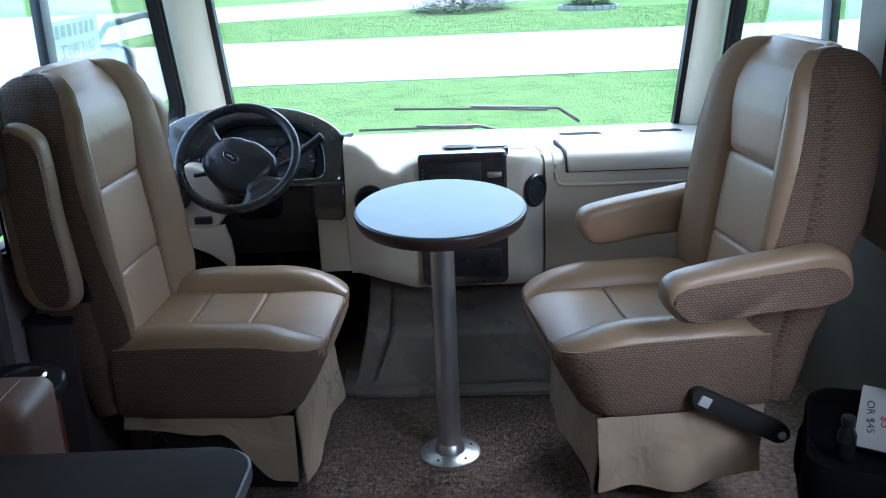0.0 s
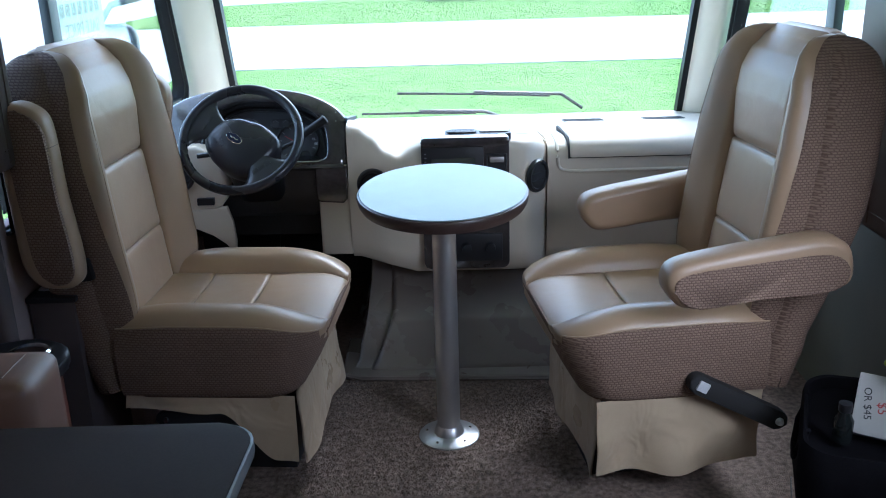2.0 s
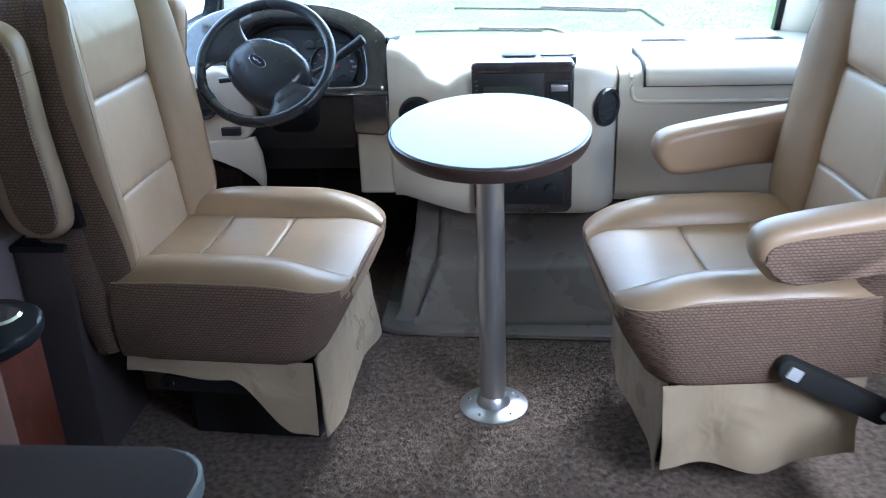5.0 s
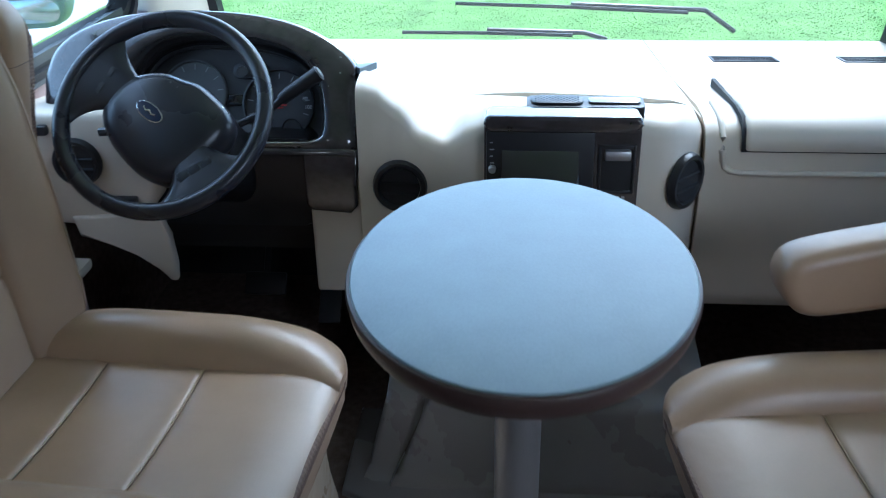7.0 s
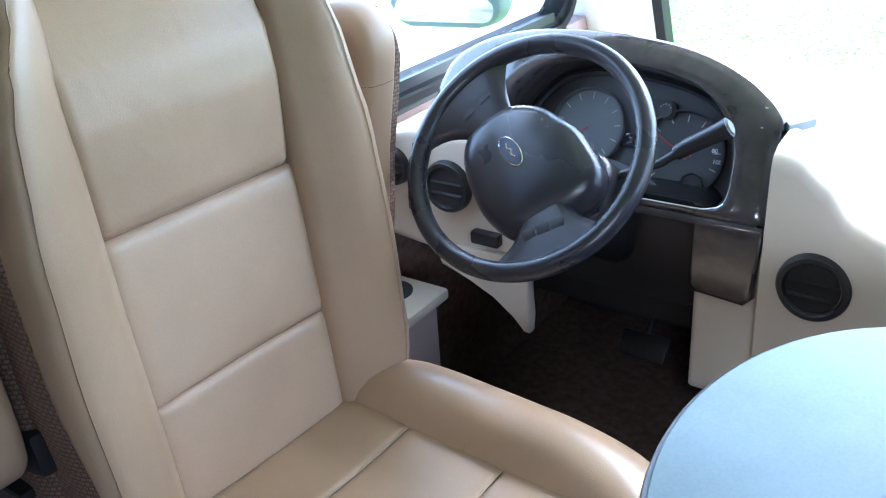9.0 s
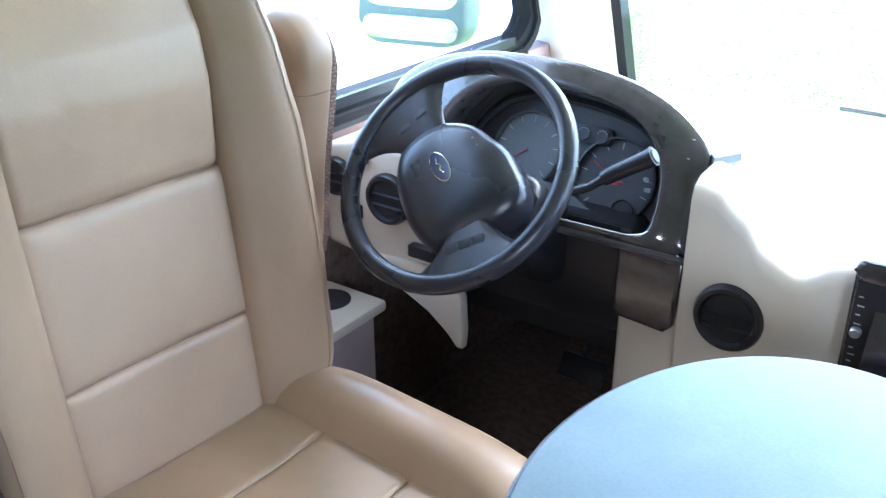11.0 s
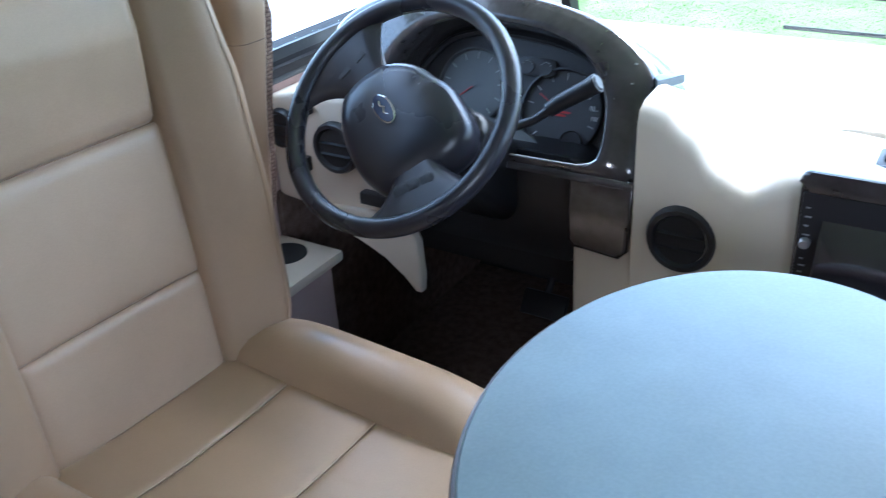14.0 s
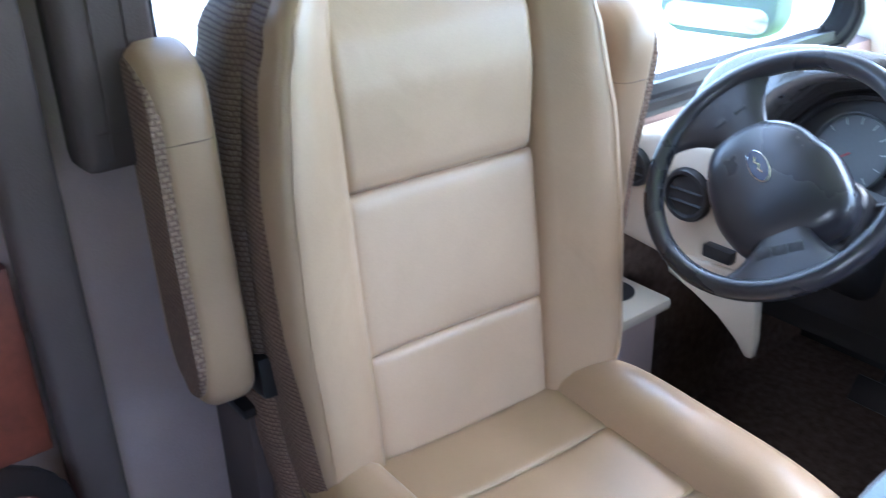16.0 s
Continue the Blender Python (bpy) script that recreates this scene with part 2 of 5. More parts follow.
def loft(rings, caps=True, closed=True, bm=None):
    bm = bm or bmesh.new()
    rows = [[bm.verts.new(p) for p in ring] for ring in rings]
    n = len(rows[0])
    for r, s in zip(rows, rows[1:]):
        for i in range(n if closed else n - 1):
            bm.faces.new((r[i], r[(i + 1) % n], s[(i + 1) % n], s[i]))
    if caps and closed:
        bm.faces.new(rows[0]), bm.faces.new(rows[-1])
    return bm


def tube(points, radius, sides=10, bm=None, taper=None):
    """A round bar along points."""
    pts = [Vector(p) for p in points]
    rings = []
    for i, p in enumerate(pts):
        d = (pts[min(i + 1, len(pts) - 1)] - pts[max(i - 1, 0)]).normalized()
        up = Vector((0, 0, 1)) if abs(d.z) < 0.9 else Vector((0, 1, 0))
        u = d.cross(up).normalized()
        v = d.cross(u)
        r = radius if taper is None else radius + (taper - radius) * i / (len(pts) - 1)
        rings.append([p + r * (math.cos(a) * u + math.sin(a) * v) for a in np.linspace(0, math.tau, sides, endpoint=False)])
    return loft(rings, bm=bm)


def lathe(profile, sides=32, bm=None):
    """Radius and height pairs, turned round z."""
    return loft([[(r * math.cos(a), r * math.sin(a), z) for a in np.linspace(0, math.tau, sides, endpoint=False)] for r, z in profile], bm=bm)


def moved(bm, m):
    bmesh.ops.transform(bm, matrix=m, verts=bm.verts)
    return bm


def joined(bms):
    """Several bmeshes as one."""
    out = bmesh.new()
    for b in bms:
        me = bpy.data.meshes.new("t")
        b.to_mesh(me)
        b.free()
        out.from_mesh(me)
        bpy.data.meshes.remove(me)
    return out


def pillow(place, nu=14, nv=14, power=5.0, depth=0.03, base=0.012):
    """A stuffed panel. place(u, v) gives a point and its outward direction for u, v in 0..1; it swells by depth and tucks in at its rim."""
    bm = bmesh.new()
    top = []
    for i in range(nu + 1):
        row = []
        for j in range(nv + 1):
            u = 0.5 - 0.5 * math.cos(math.pi * i / nu)
            v = 0.5 - 0.5 * math.cos(math.pi * j / nv)
            p, n = place(u, v)
            a = max(0, 1 - abs(2 * u - 1) ** power) ** 0.5
            b = max(0, 1 - abs(2 * v - 1) ** power) ** 0.5
            row.append(bm.verts.new(Vector(p) + Vector(n) * (depth * a * b - base)))
        top.append(row)
    for r, s in zip(top, top[1:]):
        for j in range(nv):
            bm.faces.new((r[j], r[j + 1], s[j + 1], s[j]))
    rim = [top[i][0] for i in range(nu + 1)] + top[nu][1:] + [top[i][nv] for i in range(nu - 1, -1, -1)] + top[0][nv - 1 : 0 : -1]
    low = []
    for v in rim:
        _, n = place(0.5, 0.5)
        low.append(bm.verts.new(v.co - Vector(n) * 0.03))
    k = len(rim)
    for i in range(k):
        bm.faces.new((rim[i], rim[(i + 1) % k], low[(i + 1) % k], low[i]))
    bm.faces.new(low)
    return bm


def smooth_curve(points, t):
    """Piecewise smooth value at t from (t, value) pairs."""
    xs, ys = zip(*points)
    if t <= xs[0]:
        return ys[0]
    for (x0, y0), (x1, y1) in zip(points, points[1:]):
        if t <= x1:
            s = (t - x0) / (x1 - x0)
            s = s * s * (3 - 2 * s)
            return y0 + (y1 - y0) * s
    return ys[-1]


def rounded(x0, x1, y0, y1, r, n=5):
    """A rectangle with round corners as a list of points."""
    out = []
    for cx, cy, a0 in ((x1 - r, y1 - r, 0), (x0 + r, y1 - r, 90), (x0 + r, y0 + r, 180), (x1 - r, y0 + r, 270)):
        for k in range(n + 1):
            a = radians(a0 + 90 * k / n)
            out.append((cx + r * math.cos(a), cy + r * math.sin(a)))
    return out


def oval(cx, cy, rx, ry, n=48):
    return [(cx + rx * math.cos(a), cy + ry * math.sin(a)) for a in np.linspace(0, math.tau, n, endpoint=False)]


# ---- the shell of the coach ----
LEFT, RIGHT, MID = -1.09, 1.21, 0.06
SILL, HEAD = 0.79, 1.62


def lean(z, at_sill, rake=0.40):
    """How far forward an edge of the raked nose stands at height z."""
    return at_sill - rake * (z - 0.66)


part("floor", box(LEFT - 0.08, RIGHT + 0.08, -3.2, 2.69, -0.06, 0.0), CARPET)
tagged(bpy.data.objects["floor"], "brown speckled cut-pile carpet floor", "floor", kind="structure")
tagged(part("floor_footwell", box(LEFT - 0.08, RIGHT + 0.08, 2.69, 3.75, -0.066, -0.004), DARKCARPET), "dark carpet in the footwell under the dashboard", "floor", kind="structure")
tagged(part("firewall", box(LEFT, RIGHT, 3.70, 3.76, -0.004, 0.66), DULLBLACK), "black firewall under the dashboard", "wall", kind="structure")
tagged(part("ceiling", box(LEFT - 0.08, RIGHT + 0.08, -3.2, 3.80, 2.04, 2.1), CEILING), "pale vinyl ceiling", "ceiling", kind="structure")
tagged(part("wall_rear", box(LEFT, RIGHT, -3.2, -3.12, 0, 2.04), WALLFABRIC), "plain rear partition of the coach", "wall", kind="structure")


def side_wall(name, x, mat_low, out, open_from):
    a, b = (x - 0.05, x) if out < 0 else (x, x + 0.05)
    wall = thing(name, Matrix.Identity(4), "vinyl-covered coach side wall with a long window opening", "wall", kind="structure")
    part("lower_panel", box(a, b, -3.2, 3.95, 0.0, SILL), mat_low, wall)
    part("upper_panel", box(a, b, -3.2, 3.60, HEAD, 2.04), mat_low, wall)
    part("rear_panel", box(a, b, 1.3, open_from, SILL, HEAD), mat_low, wall)
    # The right wall keeps an unseen gap, y 0.4 to 1.3, for the added fill.
    part("window_post", box(a, b, -3.2, 1.3 if out < 0 else 0.4, SILL, HEAD), mat_low, wall)
    return wall


side_wall("wall_left", LEFT, WALLFABRIC, -1, 1.99)
side_wall("wall_right", RIGHT, WALLOLIVE, 1, 1.95)

# windscreen pillars, raked
for sgn, xe, xs, nm in ((-1, -0.935, LEFT, "pillar_left"), (1, 1.095, RIGHT, "pillar_right")):
    rings = []
    for z in np.linspace(0.62, 2.04, 9):
        yf, ys = lean(z, 3.97), lean(z, 3.88, 0.36)
        xo = xs + sgn * 0.05
        c = sgn * 0.02
        rings.append([(xe, yf, z), (xe + c, yf - 0.035, z), ((xe + xs) / 2 + c, (yf + ys) / 2 - 0.055, z), (xs - c * 0.5, ys - 0.01, z), (xs, ys, z), (xo, ys + 0.02, z), (xo, yf + 0.05, z), (xe, yf + 0.05, z)])
    tagged(part(nm, loft(rings), PILLAR, smooth=75), "cream vinyl windscreen pillar, raked back", "pillar", kind="structure")

# windscreen
ws = thing("windshield", Matrix.Identity(4), "wide raked windscreen with black rubber edge", "windshield", kind="structure")


def wall_sheet(x0, x1, z0, z1, off, thick):
    return loft([[(x0, lean(z, 3.97) + off, z), (x1, lean(z, 3.97) + off, z), (x1, lean(z, 3.97) + off + thick, z), (x0, lean(z, 3.97) + off + thick, z)] for z in np.linspace(z0, z1, 3)])


pane = part("pane", wall_sheet(-0.935, 1.095, 0.62, 1.80, 0.055, 0.006), GLASS, ws)
pane.visible_shadow = False
part("side_seal", wall_sheet(-0.935, -0.908, 0.62, 1.80, 0.0, 0.05), RUBBER, ws)
part("side_seal", wall_sheet(1.070, 1.095, 0.62, 1.80, 0.0, 0.05), RUBBER, ws)
tagged(part("wall_front_cap", wall_sheet(LEFT, RIGHT, 1.80, 2.04, 0.0, 0.06), CEILING), "panel above the windscreen", "wall", kind="structure")
tagged(part("wall_front_base", box(LEFT, RIGHT, 4.0, 4.06, -0.9, 0.62), WHITE), "outer nose panel below the windscreen", "wall", kind="structure")


def side_window(name, x, sgn, mull):
    """Sliding window: rubber frame with a raked, rounded front, track, mullion and glass."""
    w = thing(name, Matrix.Identity(4), "sliding side window in a black frame with rounded front corner", "window", kind="structure")
    a, b = sorted((x - sgn * 0.012, x + sgn * 0.045))
    y0, top = (1.99 if sgn < 0 else 1.95), HEAD

    def outline(inset):
        r = 0.10 - inset * 0.5
        lo, hi = SILL + inset, top - inset
        fr = lambda z: lean(z, 3.85, 0.36) - inset
        pts = [(y0 + inset, lo), (fr(lo) - r, lo)]
        c = (fr(lo + r) - r, lo + r)
        for k in range(1, 6):
            t = radians(-90 + 75 * k / 5)
            pts.append((c[0] + r * math.cos(t), c[1] + r * math.sin(t)))
        pts += [(fr(hi), hi), (y0 + inset, hi)]
        return pts

    rows = [outline(i) for i in (0.0, 0.018, 0.020, 0.036, 0.038, 0.052)]
    xs = [x - sgn * 0.012, x - sgn * 0.014, x - sgn * 0.004, x - sgn * 0.004, x + sgn * 0.008, x + sgn * 0.04]
    rings = [[(xx, p[0], p[1]) for p in row] for row, xx in zip(rows, xs)]
    part("window_frame", loft(rings, caps=False), RUBBER, w)
    part("track", box(a, x + sgn * 0.02 if sgn > 0 else b, y0, lean(SILL, 3.70), SILL - 0.012, SILL + 0.0, 0.003), ALU, w) if sgn > 0 else part("track", box(x - 0.02, b, y0, lean(SILL, 3.70), SILL - 0.012, SILL, 0.003), ALU, w)
    for k in range(3):
        d = x + sgn * (-0.004 + 0.013 * k)
        part("track_rib", box(d - 0.002, d + 0.002, y0 + 0.05, lean(SILL, 3.70), SILL + 0.03, SILL + 0.052 - 0.004 * k, 0), ALU, w)
    part("mullion", box(min(x, x + sgn * 0.03), max(x, x + sgn * 0.03), mull - 0.032, mull + 0.032, SILL + 0.03, top - 0.03, 0.006), ALU, w)
    g = part("pane", prism(outline(0.045), "x", x + sgn * 0.022, x + sgn * 0.026), GLASS, w)
    g.visible_shadow = False
    return w


side_window("window_1", LEFT, -1, 2.50)
side_window("window_2", RIGHT, 1, 2.72)

# ---- captain's seats ----


def smooth_loop(points, per=4):
    """A closed outline drawn smoothly through its points."""
    n, out = len(points), []
    for i in range(n):
        p = [Vector((*points[(i + k) % n], 0)) for k in (-1, 0, 1, 2)]
        for k in range(per):
            t = k / per
            q = 0.5 * (2 * p[1] + (p[2] - p[0]) * t + (2 * p[0] - 5 * p[1] + 4 * p[2] - p[3]) * t * t + (3 * p[1] - p[0] - 3 * p[2] + p[3]) * t ** 3)
            out.append((q.x, q.y))
    return out


def padded(outline, half, r, steps=6):
    """An outline given width along y, its rims rounded by the radius r."""
    n = len(outline)
    pts = [Vector((*p, 0)) for p in outline]
    nor = []
    for i in range(n):
        d = (pts[(i + 1) % n] - pts[i - 1]).normalized()
        nor.append(Vector((d.y, -d.x, 0)))
    area = sum(pts[i].x * pts[(i + 1) % n].y - pts[(i + 1) % n].x * pts[i].y for i in range(n))
    sgn = -1 if area > 0 else 1
    rings = []
    for k in range(-steps, steps + 1):
        a = radians(90 * k / steps)
        y = math.copysign(half - r, k) + r * math.sin(a) if k else 0.0
        inset = r * (1 - math.cos(a))
        rings.append([(p.x + sgn * q.x * inset, y, p.y + sgn * q.y * inset) for p, q in zip(pts, nor)])
    return loft(rings)


SEAT_W = [(0.0, 0.292), (0.12, 0.306), (0.30, 0.312), (0.45, 0.306), (0.58, 0.287), (0.66, 0.264), (0.72, 0.236), (0.77, 0.205)]
INS_W = [(0.0, 0.161), (0.4, 0.164), (0.62, 0.163), (0.79, 0.145)]
CROWN, CROWN_R = 0.762, 0.115


def crown(h):
    """How far a height has run into the rounded top of the backrest, 0 to 1."""
    c = max(0.0, min(1.0, (h - (CROWN - CROWN_R)) / CROWN_R))
    return 1 - math.sqrt(1 - c * c)


def back_ring(h, front, rear, w, n=5):
    r = min(0.045, w * 0.5)
    return [(x, y, h) for x, y in rounded(rear, front, -w, w, r, n)]


CUSHION = ((0.284, 0.190, 0.268, 0.07), (0.288, 0.206, 0.280, 0.08), (0.305, 0.224, 0.292, 0.09), (0.34, 0.245, 0.298, 0.10), (0.38, 0.268, 0.300, 0.11), (0.42, 0.286, 0.301, 0.11), (0.452, 0.292, 0.301, 0.11), (0.458, 0.288, 0.296, 0.105))


def cushion_half(x, z):
    """Half the width of the cushion at a place along it and a height."""
    f, w, r = (float(np.interp(z, [c[0] for c in CUSHION], [c[k] for c in CUSHION])) for k in (1, 2, 3))
    q = min(r, max(0.0, x - (f - r)))
    return w - r + math.sqrt(r * r - q * q)


def build_seat(m, label, arms_up, recline, near, far):
    seat = thing("captain_seat", m, label, "seat", "captain's seats at the front")
    aisle = -1 if arms_up else 1
    # cushion
    rings = [[(x, y, z) for x, y in rounded(-0.27, f, -w, w, r, 8)] for z, f, w, r in CUSHION]
    part("cushion", loft(rings), WOVEN, seat, "woven brown cushion side", smooth=50)
    for x0, x1 in ((-0.262, -0.125), (-0.125, 0.052), (0.052, 0.291)):
        def place(u, v, x0=x0, x1=x1):
            x = x0 + (x1 - x0) * u
            wide = 0.172 + 0.012 * max(0.0, (x - 0.20) / 0.09) ** 2
            y = -wide + 2 * wide * v
            drop = 0.022 * max(0.0, (x - 0.18) / 0.11) ** 2
            dip = 0.010 * (1 - (2 * v - 1) ** 2)
            return (x, y, 0.484 - drop - dip), (0, 0, 1)
        panel = part("cushion_panel", pillow(place, 24, 20, power=16, depth=0.009, base=0.005), TAN_SHADED, seat)
        if x0 > -0.2:
            part("stitching", tube([Vector(place(0.0, v)[0]) + Vector((0, 0, 0.0005)) for v in np.linspace(0.03, 0.97, 14)], 0.0011, 5), STITCH, panel, "pale stitched seam")
    for s in (-1, 1):
        rings, outer_rings = [], []
        for k in range(29):
            t = k / 28
            t = 0.5 * t + 0.5 * math.sin(t * math.pi / 2)
            x = -0.262 + 0.552 * t
            up = 0.540 - 0.025 * (1 - min(1.0, t / 0.3)) ** 2 - 0.066 * max(0.0, (t - 0.60) / 0.40) ** 2
            q = max(0.0, (x - 0.188) / 0.104)
            side = 0.302 - 0.104 * (1 - math.sqrt(max(0.0, 1 - q * q))) - 0.014 * max(0, (0.12 - t) / 0.12)
            inner = 0.160
            wide = side - inner
            prof = [(inner - 0.004, 0.448)] + [(inner + wide * f, 0.468 + (up - 0.468) * g) for f, g in ((0.0, 0.14), (0.10, 0.58), (0.22, 0.86), (0.38, 0.99), (0.55, 1.0), (0.72, 0.92), (0.87, 0.70), (0.965, 0.38), (1.0, -0.25))] + [(side - 0.012, 0.438)]
            rings.append([(x, s * y, z) for y, z in prof])
            strip = [(inner + wide * f + 0.0015, 0.468 + (up - 0.468) * g + 0.001) for f, g in ((0.945, 0.47), (0.965, 0.38), (0.985, 0.2), (1.0, 0.0))]
            low = [0.44, 0.40, 0.36, 0.33, 0.308, 0.298] if x < 0.21 else [0.450, 0.448, 0.446, 0.444, 0.442, 0.440]
            strip += [(cushion_half(x, z) + 0.0025, z) for z in low] + [(0.165, low[-1]), (0.165, 0.46)]
            outer_rings.append([(x, s * y, z) for y, z in strip])
        bolster = part("bolster", loft(rings), TAN_SHADED, seat, smooth=60)
        if s == aisle:
            part("bolster_side", loft(outer_rings[:-1]), WOVEN, bolster, "woven brown outer side", smooth=60)
            part("piping", tube([Vector(r[0]) for r in outer_rings[:-1]], 0.0022, 6), TAN_SHADED, bolster, smooth=80)
    # backrest, built upright and tilted
    tilt = Matrix.Translation((-0.245, 0, 0.455)) @ Matrix.Rotation(radians(-recline), 4, "Y")
    levels = [-0.14 + (CROWN - CROWN_R + 0.14) * k / 16 for k in range(16)] + [CROWN - CROWN_R + CROWN_R * math.sin(radians(90 * k / 9)) for k in range(10)]
    rings = []
    for h in levels:
        c = crown(h)
        w = smooth_curve(SEAT_W, h) + 0.003 if h >= 0 else 0.307 + 0.02 * h
        rear = -0.195 + 0.085 * max(0, (0.36 - h) / 0.5) + 0.068 * c
        rings.append(back_ring(h, -0.024 - 0.052 * c, rear, w - 0.030 * c))
    part("back_shell", moved(loft(rings), tilt), WOVEN, seat, "woven brown back shell", smooth=60)
    for a, b in ((0.012, 0.194), (0.194, 0.434)):
        def place(u, v, a=a, b=b):
            h = a + (b - a) * u
            w = smooth_curve(INS_W, h)
            hollow = 0.012 * (1 - (2 * v - 1) ** 2)
            return (-0.010 - hollow * 0.6, (2 * v - 1) * w, h), (1, 0, 0)
        part("back_panel", moved(pillow(place, 24, 20, power=13, depth=0.013, base=0.006), tilt), TAN, seat)
    part("back_pad", moved(box(-0.030, -0.0195, -0.168, 0.168, 0.004, 0.47), tilt), TAN_SHADED, seat)
    # head panel: a thick padded strip that runs over the top and down behind
    line = [(-0.003, 0.434), (0.004, 0.49), (0.015, 0.57), (0.014, 0.64), (0.004, 0.70), (-0.018, 0.748), (-0.050, 0.782), (-0.090, 0.795), (-0.130, 0.785), (-0.162, 0.752), (-0.182, 0.70), (-0.192, 0.62)]
    path = []
    for k in range(45):
        f = (len(line) - 1) * k / 44
        path.append((smooth_curve([(i, p[0]) for i, p in enumerate(line)], f), smooth_curve([(i, p[1]) for i, p in enumerate(line)], f)))
    rings = []
    for k, (x, h) in enumerate(path):
        x0, h0 = path[max(0, k - 1)]
        x1, h1 = path[min(44, k + 1)]
        d = Vector((x1 - x0, h1 - h0, 0)).normalized()
        out = (d.y, -d.x)
        lead = 0.008 if arms_up else 0.006
        w = smooth_curve([(0, 0.160), (8, 0.164), (16, 0.166), (24, 0.156), (32, 0.142), (44, 0.134)], k)
        edge = -0.012 * max(0.0, 1 - k / 2.0) ** 2
        sec = []
        for u, y in rounded(-0.048, edge, -w, w, 0.022, 7):
            hollow = 0.008 * (1 - (y / w) ** 2) if u > -0.02 else 0.0
            hollow += 0.024 * (y / w) ** 2 * smooth_curve([(10, 0.0), (22, 1.0), (34, 1.0), (44, 0.4)], k)
            sec.append((x + out[0] * (u - hollow), y - lead * min(1.0, k / 14), h + out[1] * (u - hollow)))
        rings.append(sec)
    part("head_panel", moved(loft(rings), tilt), TAN, seat, "padded head panel", smooth=60)
    for s in (-1, 1):
        rings, outer_rings, stitched = [], [], []
        for h in [0.002 + (CROWN - CROWN_R) * k / 16 for k in range(16)] + [CROWN - CROWN_R + (CROWN_R + 0.004) * math.sin(radians(90 * k / 9)) for k in range(10)]:
            c = crown(h)
            wi, wo = smooth_curve(INS_W, h) - 0.008, smooth_curve(SEAT_W, h) - 0.016 - 0.024 * c
            mid, half = (wi + wo) / 2, (wo - wi) / 2
            base_x = -0.010 - 0.060 * c
            fwd = smooth_curve([(0, 0.036), (0.12, 0.054), (0.46, 0.056), (0.62, 0.052), (0.77, 0.040)], h)
            fwd += (base_x - fwd) * c
            prof = []
            for q, x in ((0, -0.3), (0.04, 0.02), (0.15, 0.22), (0.32, 0.52), (0.5, 0.80), (0.68, 0.97), (0.80, 1.0), (0.90, 0.86), (0.965, 0.55), (1.0, 0.05)):
                prof.append((base_x + (fwd - base_x) * (0.25 + 0.75 * x), wi + (wo - wi) * q))
            prof += [(base_x - 0.022, mid + half * 0.97), (base_x - 0.022, mid - half * 0.97)]
            rings.append([(x, s * y, h) for x, y in prof])
            stitched.append((prof[6][0] + 0.001, s * (prof[6][1] - 0.002), h))
            side = []
            level = smooth_curve([(0.0, 0.90), (0.62, 0.10)], h)
            for x in (level, 0.5 * level + 0.025, 0.05):
                q = float(np.interp(x, [0.05, 0.55, 0.86, 1.0], [1.0, 0.965, 0.90, 0.80]))
                side.append((base_x + (fwd - base_x) * (0.25 + 0.75 * x) + 0.0015, wi + (wo - wi) * q + 0.0015))
            side += [(base_x - 0.024, wo + 0.0015), (base_x - 0.024, wo - 0.010), (base_x + (fwd - base_x) * 0.5, wo - 0.012)]
            outer_rings.append([(x, s * y, h) for x, y in side])
        bolster = part("back_bolster", moved(loft(rings), tilt), TAN_SHADED, seat, smooth=60)
        if s == aisle:
            part("bolster_side", moved(loft(outer_rings[:-1]), tilt), WOVEN, bolster, "woven brown outer side", smooth=60)
        part("seam", moved(tube(stitched[:-2], 0.0009, 5), tilt), TAN_SHADED, bolster)
    # armrests
    for s in (-1, 1):
        arm_profile = smooth_loop([(0.453, 0.013), (0.426, 0.054), (0.319, 0.076), (0.168, 0.094), (0.061, 0.104), (0.006, 0.086), (-0.018, 0.046), (-0.018, -0.016),
                       (0.040, -0.040), (0.211, -0.047), (0.321, -0.058), (0.400, -0.060), (0.438, -0.032)])
        off = far if s > 0 else near
        if arms_up and s > 0:
            place = Matrix.Translation((-0.360, s * off, 0.632)) @ Matrix.Rotation(radians(-85), 4, "Y")
        elif arms_up:
            place = Matrix.Translation((-0.318, s * off, 0.665)) @ Matrix.Rotation(radians(-98), 4, "Y")
        else:
            place = Matrix.Translation((-0.392 if s > 0 else -0.37, s * off, 0.645 if s > 0 else 0.632)) @ Matrix.Rotation(radians(0 if s > 0 else 1), 4, "Y")
        arm = part("armrest", moved(padded(arm_profile, 0.039 if arms_up else 0.045, 0.026), place), ARM, seat, "tan leather armrest, toned darker as in shade", smooth=60)
        inner = [(0.215 + (x - 0.215) * 0.93, z + 0.005 if z < 0.0 else z * 0.62 - 0.002) for x, z in arm_profile]
        if arms_up:
            # A thin dark tube paints the shade inside the leather's fold.
            part("crease", moved(tube([(0.335, y, z) for y, z in rounded(-0.0385, 0.0385, -0.0590, 0.0735, 0.026)], 0.0008, 5), place), CURTAIN, arm)
        y0, y1 = sorted((s * 0.028, s * (0.0415 if arms_up else 0.0475)))
        part("armrest_side", moved(prism(inner, "y", y0, y1, 0.006), place), WOVEN, arm, "woven armrest side", smooth=60)
        part("pivot", moved(box(-0.03, 0.03, min(-s * 0.07, -s * 0.039), max(-s * 0.07, -s * 0.039), -0.03, 0.03, 0.008), place), BLACK, arm)
